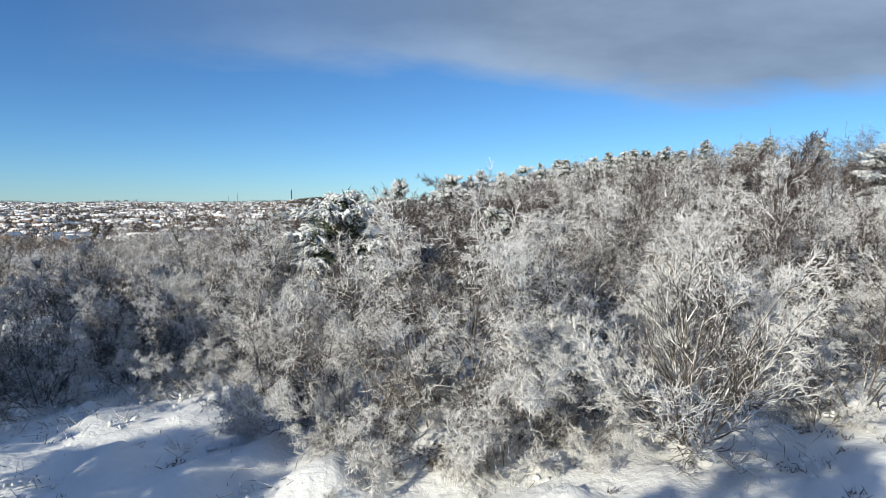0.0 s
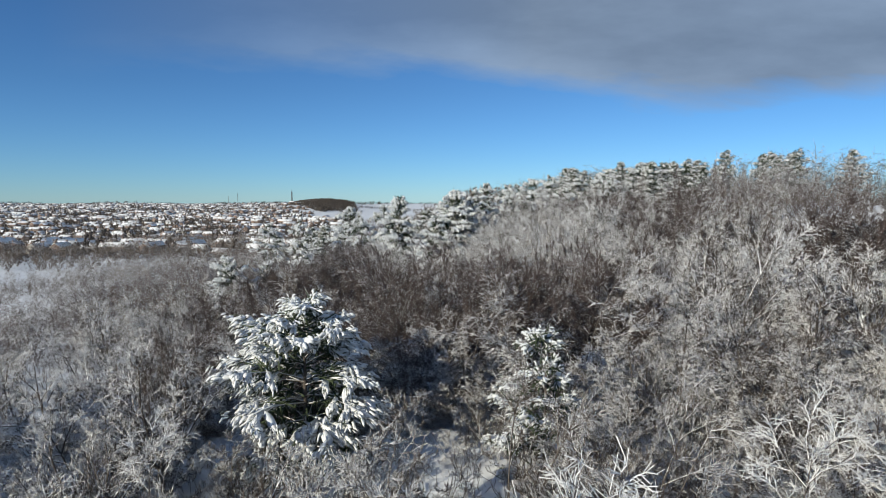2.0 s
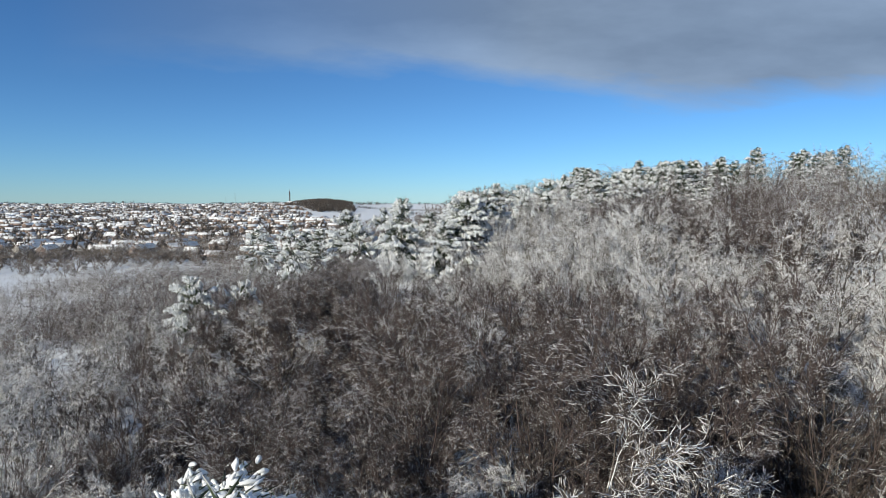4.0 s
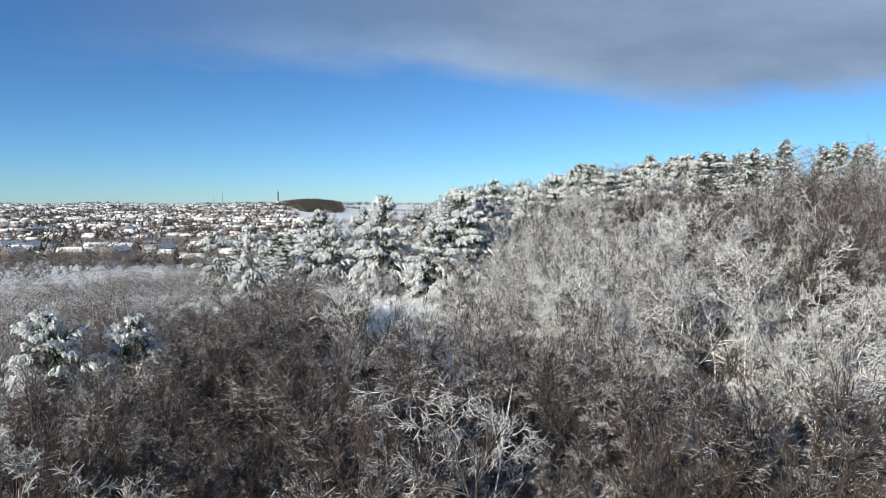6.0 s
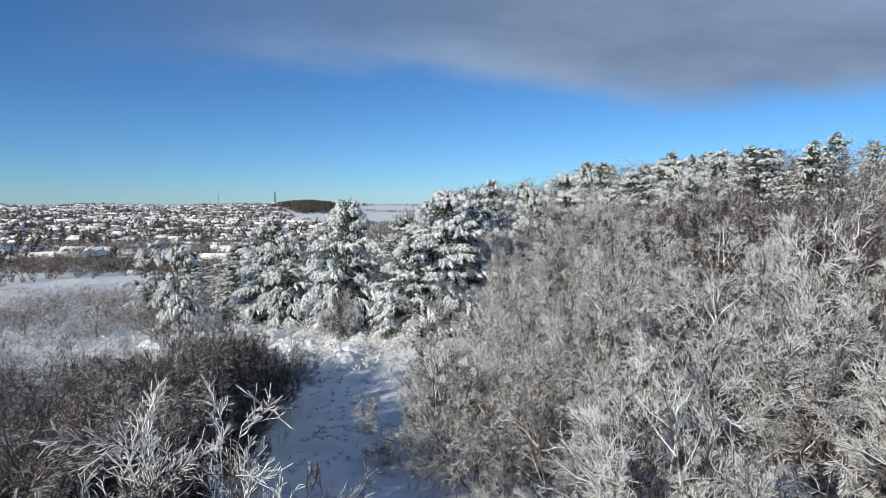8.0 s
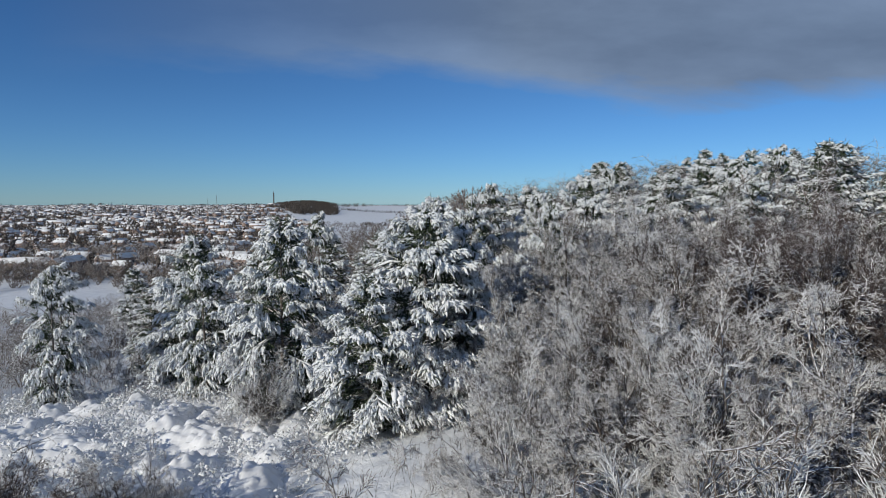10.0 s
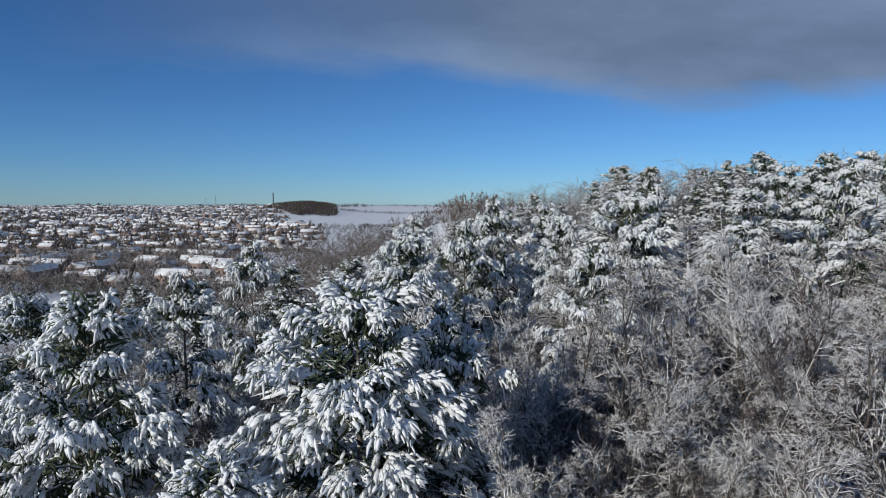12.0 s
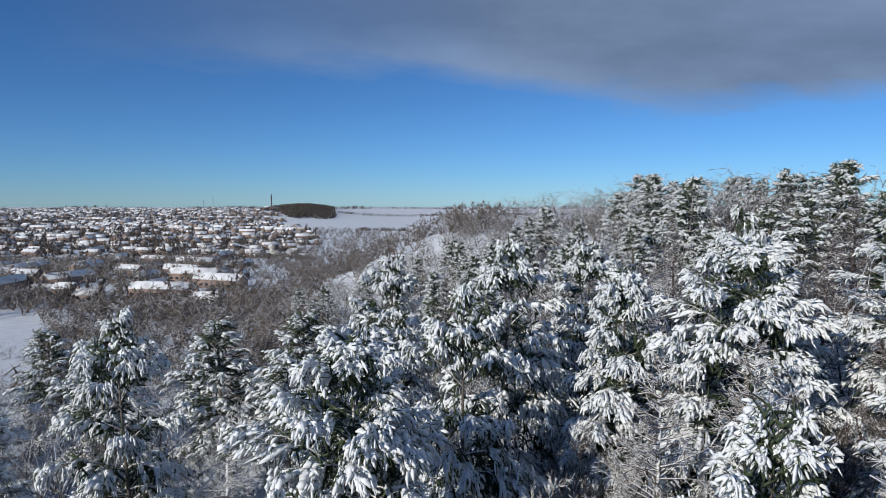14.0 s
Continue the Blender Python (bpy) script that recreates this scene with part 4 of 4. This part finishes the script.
def tussocks():
    p = [(x - 0.11 * (y - 75), y) for x, y in zip(rng.uniform(-7.2, -2.6, 240), rng.uniform(72, 107, 240))] + list(zip(rng.uniform(-14, 12, 320), rng.uniform(6, 15, 320)))
    p = np.array([(x, y, float(land(x, y)) + 0.03) for x, y in p])
    q = np.repeat(p, 12, 0) + rng.normal(0, 0.09, (len(p) * 12, 3)) * [1, 1, 0.1]
    e = rng.normal(0, 0.45, q.shape) + [0, 0, 0.7]
    v, t = spikes(q, q + e * rng.uniform(0.06, 0.17, (len(q), 1)), 0.016)
    tagged(new("grass_tussocks", mesh_of("grass_tussocks", v, t, DARKTWIG)), "dark dead grass tufts poking out of the snow", "grass", kind="stuff")


tussocks()

# ---- the town across the valley ----


def prism(L, W, h, rise):
    """House body: box with gables along x."""
    a, b2 = L / 2, W / 2
    v = [(-a, -b2, -2), (a, -b2, -2), (a, b2, -2), (-a, b2, -2), (-a, -b2, h), (a, -b2, h), (a, b2, h), (-a, b2, h), (-a, 0, h + rise), (a, 0, h + rise)]
    t = [(0, 1, 5), (0, 5, 4), (2, 3, 7), (2, 7, 6), (1, 2, 6), (1, 6, 5), (3, 0, 4), (3, 4, 7), (5, 6, 9), (7, 4, 8), (4, 5, 9), (4, 9, 8), (6, 7, 8), (6, 8, 9)]
    return np.array(v, float), np.array(t)


def block(x0, x1, y0, y1, z0, z1):
    v = np.array([(x, y, z) for z in (z0, z1) for y in (y0, y1) for x in (x0, x1)], float)
    t = [(0, 2, 3), (0, 3, 1), (4, 5, 7), (4, 7, 6), (0, 1, 5), (0, 5, 4), (2, 6, 7), (2, 7, 3), (0, 4, 6), (0, 6, 2), (1, 3, 7), (1, 7, 5)]
    return v, np.array(t)


def roof_slabs(L, W, h, rise, over=0.3, th=0.22):
    a, b2, k = L / 2 + over, W / 2 + over, rise / (W / 2)
    e = h - over * k + 0.05
    v, t = [], []
    for s in (-1, 1):
        n = len(v)
        for z in (0, th):
            v += [(-a, s * b2, e + z), (a, s * b2, e + z), (a, 0, h + rise + 0.05 + z), (-a, 0, h + rise + 0.05 + z)]
        q = [(4, 5, 6), (4, 6, 7), (0, 2, 1), (0, 3, 2), (0, 1, 5), (0, 5, 4), (1, 2, 6), (1, 6, 5), (3, 0, 4), (3, 4, 7)]
        t += [(n + i, n + j, n + k2) if s < 0 else (n + i, n + k2, n + j) for i, j, k2 in q]
    return np.array(v, float), np.array(t)


def house_arrays(L, W, h, rise, units):
    wins = []
    for side in (-1, 1):
        for f in range(1 if h < 3.5 else 2):
            for k in range(units * 2):
                x = -L / 2 + L * (k + 0.5) / (units * 2)
                y0 = side * W / 2
                wins.append(block(x - 0.85, x + 0.85, min(y0, y0 + side * 0.06), max(y0, y0 + side * 0.06), 0.9 + f * 2.6, 2.2 + f * 2.6))
    stack = [block(x - 0.45, x + 0.45, -0.5, 0.5, h + rise * 0.6, h + rise + 1.3) for x in ((-L / 2 + 0.8,) if units == 1 else (-L / 2 + 0.8, L / 2 - 0.8))]
    return prism(L, W, h, rise), roof_slabs(L, W, h, rise), stack, wins


HOUSE_KINDS = [((10.5, 7.0, 4.2, 2.7, 1), BRICK, "red brick house with a snow-covered gabled roof"), ((16, 7.2, 4.2, 2.7, 2), BRICK, "pair of brick houses under one snowy roof"),
               ((13, 7.4, 2.7, 2.3, 1), RENDER_WALL, "pale rendered bungalow with a snow-covered roof"), ((16, 7.2, 4.2, 2.7, 2), RENDER_WALL, "pale rendered pair of houses with snowy roof"),
               ((28, 7.2, 4.2, 2.7, 4), BRICK, "terraced row of brick houses under snow"), ((12, 7.6, 2.7, 2.3, 1), BRICK, "brick bungalow with a half-thawed slate roof")]


def house_thing(dims, mat, label):
    body, roof, stack, wins = house_arrays(*dims)
    h = new("house")
    tagged(h, label, "house", "houses of the town")
    part("wall", mesh_of("wall", *body, mat), h)
    thawed = "thawed" in label
    r = part("roof", mesh_of("roof", *roof, ROOF_SLATE if thawed else SNOW_ROOF), h, "patchy slate roof" if thawed else "snow-covered gabled roof")
    for s in stack:
        part("chimney", mesh_of("chimney", *s, BRICK), r, "brick chimney stack")
    for w in wins[:8]:
        part("window", mesh_of("window", *w, GLASS), h)
    return h


HOUSES = [house_thing(*k) for k in HOUSE_KINDS]
FAR_HOUSES = [house_arrays(*k[0])[:2] for k in HOUSE_KINDS]
plots, y = [], 332.0
while y < 2450:
    edge = rng.uniform(-0.3, -0.24) if y < 600 else rng.uniform(-0.23, -0.19) if y < 1020 else rng.uniform(-0.3, -0.24)
    x = 2 + edge * (y - 112) - rng.uniform(0, 25)
    while x > -0.82 * y - 30:
        k = int(rng.choice(6, p=(0.34, 0.18, 0.2, 0.14, 0.05, 0.09) if y > 600 else (0.1, 0.2, 0.15, 0.1, 0.35, 0.1)))
        L = HOUSE_KINDS[k][0][0] * 0.85
        # each quarter has its own lie of streets and its own gaps
        quarter = math.sin(x * 0.021 + 2.2 * math.sin(y * 0.006)) + math.sin(y * 0.017 - x * 0.006)
        x -= L / 2 + rng.uniform(1.0, 4.5)
        if rng.uniform() > (0.5 if quarter < -0.9 else 0.18):
            turn = 0.35 * math.sin(x * 0.009 + y * 0.013) + rng.normal(0, 0.12) + (1.57 if rng.uniform() < 0.36 + 0.3 * (quarter > 0.9) else 0)
            plots.append((x, y + rng.uniform(-10, 10) + 16 * math.sin(x * 0.02 + y), k, turn, rng.uniform(0.72, 1.0)))
        x -= L / 2 + rng.uniform(0.5, 4.5)
    y += (rng.uniform(36, 60) if y < 600 else rng.uniform(20, 34)) * (1 if y < 1300 else 1.4)
plots.sort(key=lambda q: q[1])
near_plots = plots[:240]
for x, y, k, turn, size in near_plots:
    m = pose(x, y, float(land(x, y)) + 0.2, 0, 0, math.degrees(turn)) @ Matrix.Diagonal((size, size, size, 1))
    if HOUSES[k].name in used:
        copy_thing(HOUSES[k], m)
    else:
        used[HOUSES[k].name] = 1
        HOUSES[k].matrix_basis = m
bodies, roofs, bare_roofs = [], [], []
for x, y, k, turn, size in plots[240:]:
    c, s = math.cos(turn) * size, math.sin(turn) * size
    R, o = np.array([[c, -s, 0], [s, c, 0], [0, 0, size]]), np.array([x, y, float(land(x, y)) + 0.2])
    bodies.append((FAR_HOUSES[k][0][0] @ R.T + o, FAR_HOUSES[k][0][1]))
    (roofs if rng.uniform() > 0.3 else bare_roofs).append((FAR_HOUSES[k][1][0] @ R.T + o, FAR_HOUSES[k][1][1]))
tagged(new("distant_thawed_roofs", mesh_of("distant_thawed_roofs", *joined(bare_roofs), ROOF_SLATE)), "half-thawed slate roofs of far-off houses", "houses", kind="stuff")
tagged(new("distant_house_walls", mesh_of("distant_house_walls", *joined(bodies), BRICK)), "brick walls of far-off houses on the hillside", "houses", kind="stuff")
tagged(new("distant_house_roofs", mesh_of("distant_house_roofs", *joined(roofs), SNOW_ROOF)), "snow-covered roofs of far-off houses", "houses", kind="stuff")

# trees among the houses, in the valley and on the skyline
town_trees = []
for x, y, k, turn, size in plots:
    for _ in range(2):
        town_trees.append((x + rng.uniform(-9, 9), y - rng.uniform(6, 15), rng.uniform(3.0, 8) if rng.uniform() < 0.93 else rng.uniform(9, 13)))
for _ in range(70):
    cx, cy, r = 0.0, 640 + 1500 * rng.uniform() ** 1.3, rng.uniform(10, 30)
    cx = rng.uniform(-0.74, -0.28) * (cy - 112)
    for _ in range(int(r * 0.6)):
        town_trees.append((cx + rng.normal(0, r), cy + rng.normal(0, 9), rng.uniform(6, 11)))
p, d = [], []
for x, y, k, turn, size in plots:
    for _ in range(8):
        p.append((x + rng.uniform(-13, 13), y - rng.uniform(4, 16)))
        d.append((1.0, 0.15 * rng.normal(), 0.0) if rng.uniform() < 0.75 else (0.1 * rng.normal(), 1.0, 0.0))
p, d = np.array(p), np.array(d)
v, t = lumps(np.stack([p[:, 0], p[:, 1], land(p[:, 0], p[:, 1]) + 0.6], 1), d, rng.uniform(2, 6, len(p)), rng.uniform(0.6, 1.5, len(p)), PAW_LOW, 0.2, 1.1, 0.35)
tagged(new("garden_hedges", mesh_of("garden_hedges", v, t, FARWOOD)), "dark garden hedges and bushes between the houses", "hedge", kind="stuff")
wood_of("town_trees", town_trees, SPARE, 7.0, FARWOOD, "dark leafless trees and hedges among the houses", "trees")
valley = [(x, y, rng.uniform(5, 9)) for x, y in zip(rng.uniform(-330, 20, 520), rng.uniform(255, 335, 520)) if not -150 < x < -95 or y > 290]
valley += [(2 + (y - 105) * f, y, rng.uniform(4, 7)) for f, y in zip(rng.uniform(-0.63, -0.2, 300), rng.uniform(185, 305, 300))]
valley += [(x - 0.33 * y, y, rng.uniform(5, 10)) for x, y in zip(rng.uniform(-90, 90, 420), rng.uniform(340, 600, 420))]
valley += [(2 + (y - 112) * f, y, rng.uniform(5, 9)) for f, y in zip(rng.uniform(-0.24, -0.1, 330), rng.uniform(420, 960, 330))]
valley += [(x, y, rng.uniform(5, 9)) for x, y in zip(rng.uniform(-330, -130, 170), rng.uniform(312, 334, 170))]
valley += [(x, y, rng.uniform(6, 10)) for x, y in zip(rng.uniform(-430, -150, 160), rng.uniform(500, 545, 160))]
wood_of("valley_trees", valley, SCRUB, 7.0, DARKTWIG, "bare brown trees along the valley floor", "trees")
knoll = []
for _ in range(1500):
    y = rng.uniform(1250, 1930)
    s = rng.uniform(-1, 1)
    if 1310 + 230 * max(0, -s) + 90 * max(0, s) + 30 * math.sin(s * 7) < y < 1870 + 30 * math.sin(s * 5):
        knoll.append((2 + (y - 112) * (-0.232 + 0.058 * s), y, rng.uniform(8, 13) * (1 - 0.45 * max(0, -s) - 0.25 * max(0, s) ** 4)))
wood_of("hilltop_wood", knoll, SPARE, 7.0, FARWOOD, "dark leafless wood on the far hilltop", "wood")
line = [(x, 2480 + 50 * math.sin(x * 0.01) + rng.normal(0, 25), rng.uniform(4, 9) + (6 * rng.uniform() if math.sin(x * 0.013) + math.sin(x * 0.031) > 0.4 else 0)) for x in rng.uniform(-2100, 1300, 1100)]
line += [(x, 1010 + 0.25 * x + rng.normal(0, 4), rng.uniform(3, 6)) for x in rng.uniform(-120, -50, 80)] + [(x, 1650 + 0.1 * x + rng.normal(0, 6), rng.uniform(3, 7)) for x in rng.uniform(-250, 250, 300)]
wood_of("far_hedges", line, SPARE, 7.0, FARWOOD, "dark hedges and tree lines on far snowy fields", "hedge")


def tower():
    x, y = -716.0, 2712.0
    g, top = float(land(x, y)), 57.0
    base = new("telecom_tower")
    base.location = (x, y, g)
    tagged(base, "grey concrete telecommunications tower on the far hill", "tower")
    h = top - g
    part("shaft", mesh_of("shaft", *tubes([[0, 0, -1]], [[0, 0, h * 0.86]], 3.0, 2.2, 12), CONCRETE), base)
    for k in (0.6, 0.7, 0.8):
        part("platform", mesh_of("platform", *tubes([[0, 0, h * k]], [[0, 0, h * k + 1.2]], 4.2, 4.2, 12), CONCRETE), base)
    part("antenna", mesh_of("antenna", *tubes([[0, 0, h * 0.86]], [[0, 0, h]], 0.9, 0.4, 8), STEEL), base)


def mast(x, y, h):
    base = new("radio_mast")
    base.location = (x, y, float(land(x, y)))
    tagged(base, "slender steel lattice radio mast on the skyline", "mast")
    for k in range(3):
        a, b2 = (math.cos(k * 2.094), math.sin(k * 2.094)), (math.cos((k + 1) * 2.094), math.sin((k + 1) * 2.094))
        part("leg", mesh_of("leg", *tubes([[a[0], a[1], 0]], [[a[0] * 0.4, a[1] * 0.4, h]], 0.22, 0.15, 5), STEEL), base)
        n = 10
        f = np.linspace(0, 0.95, n)
        w0, w1 = 1 - 0.6 * f, 1 - 0.6 * (f + 0.05)
        p0, p1 = np.stack([a[0] * w0, a[1] * w0, f * h], 1), np.stack([b2[0] * w1, b2[1] * w1, (f + 0.05) * h], 1)
        part("lattice", mesh_of("lattice", *tubes(p0, p1, 0.09, 0.09, 4), STEEL), base)


tower()
mast(-830.0, 2360.0, 46)
mast(-880.0, 2400.0, 34)
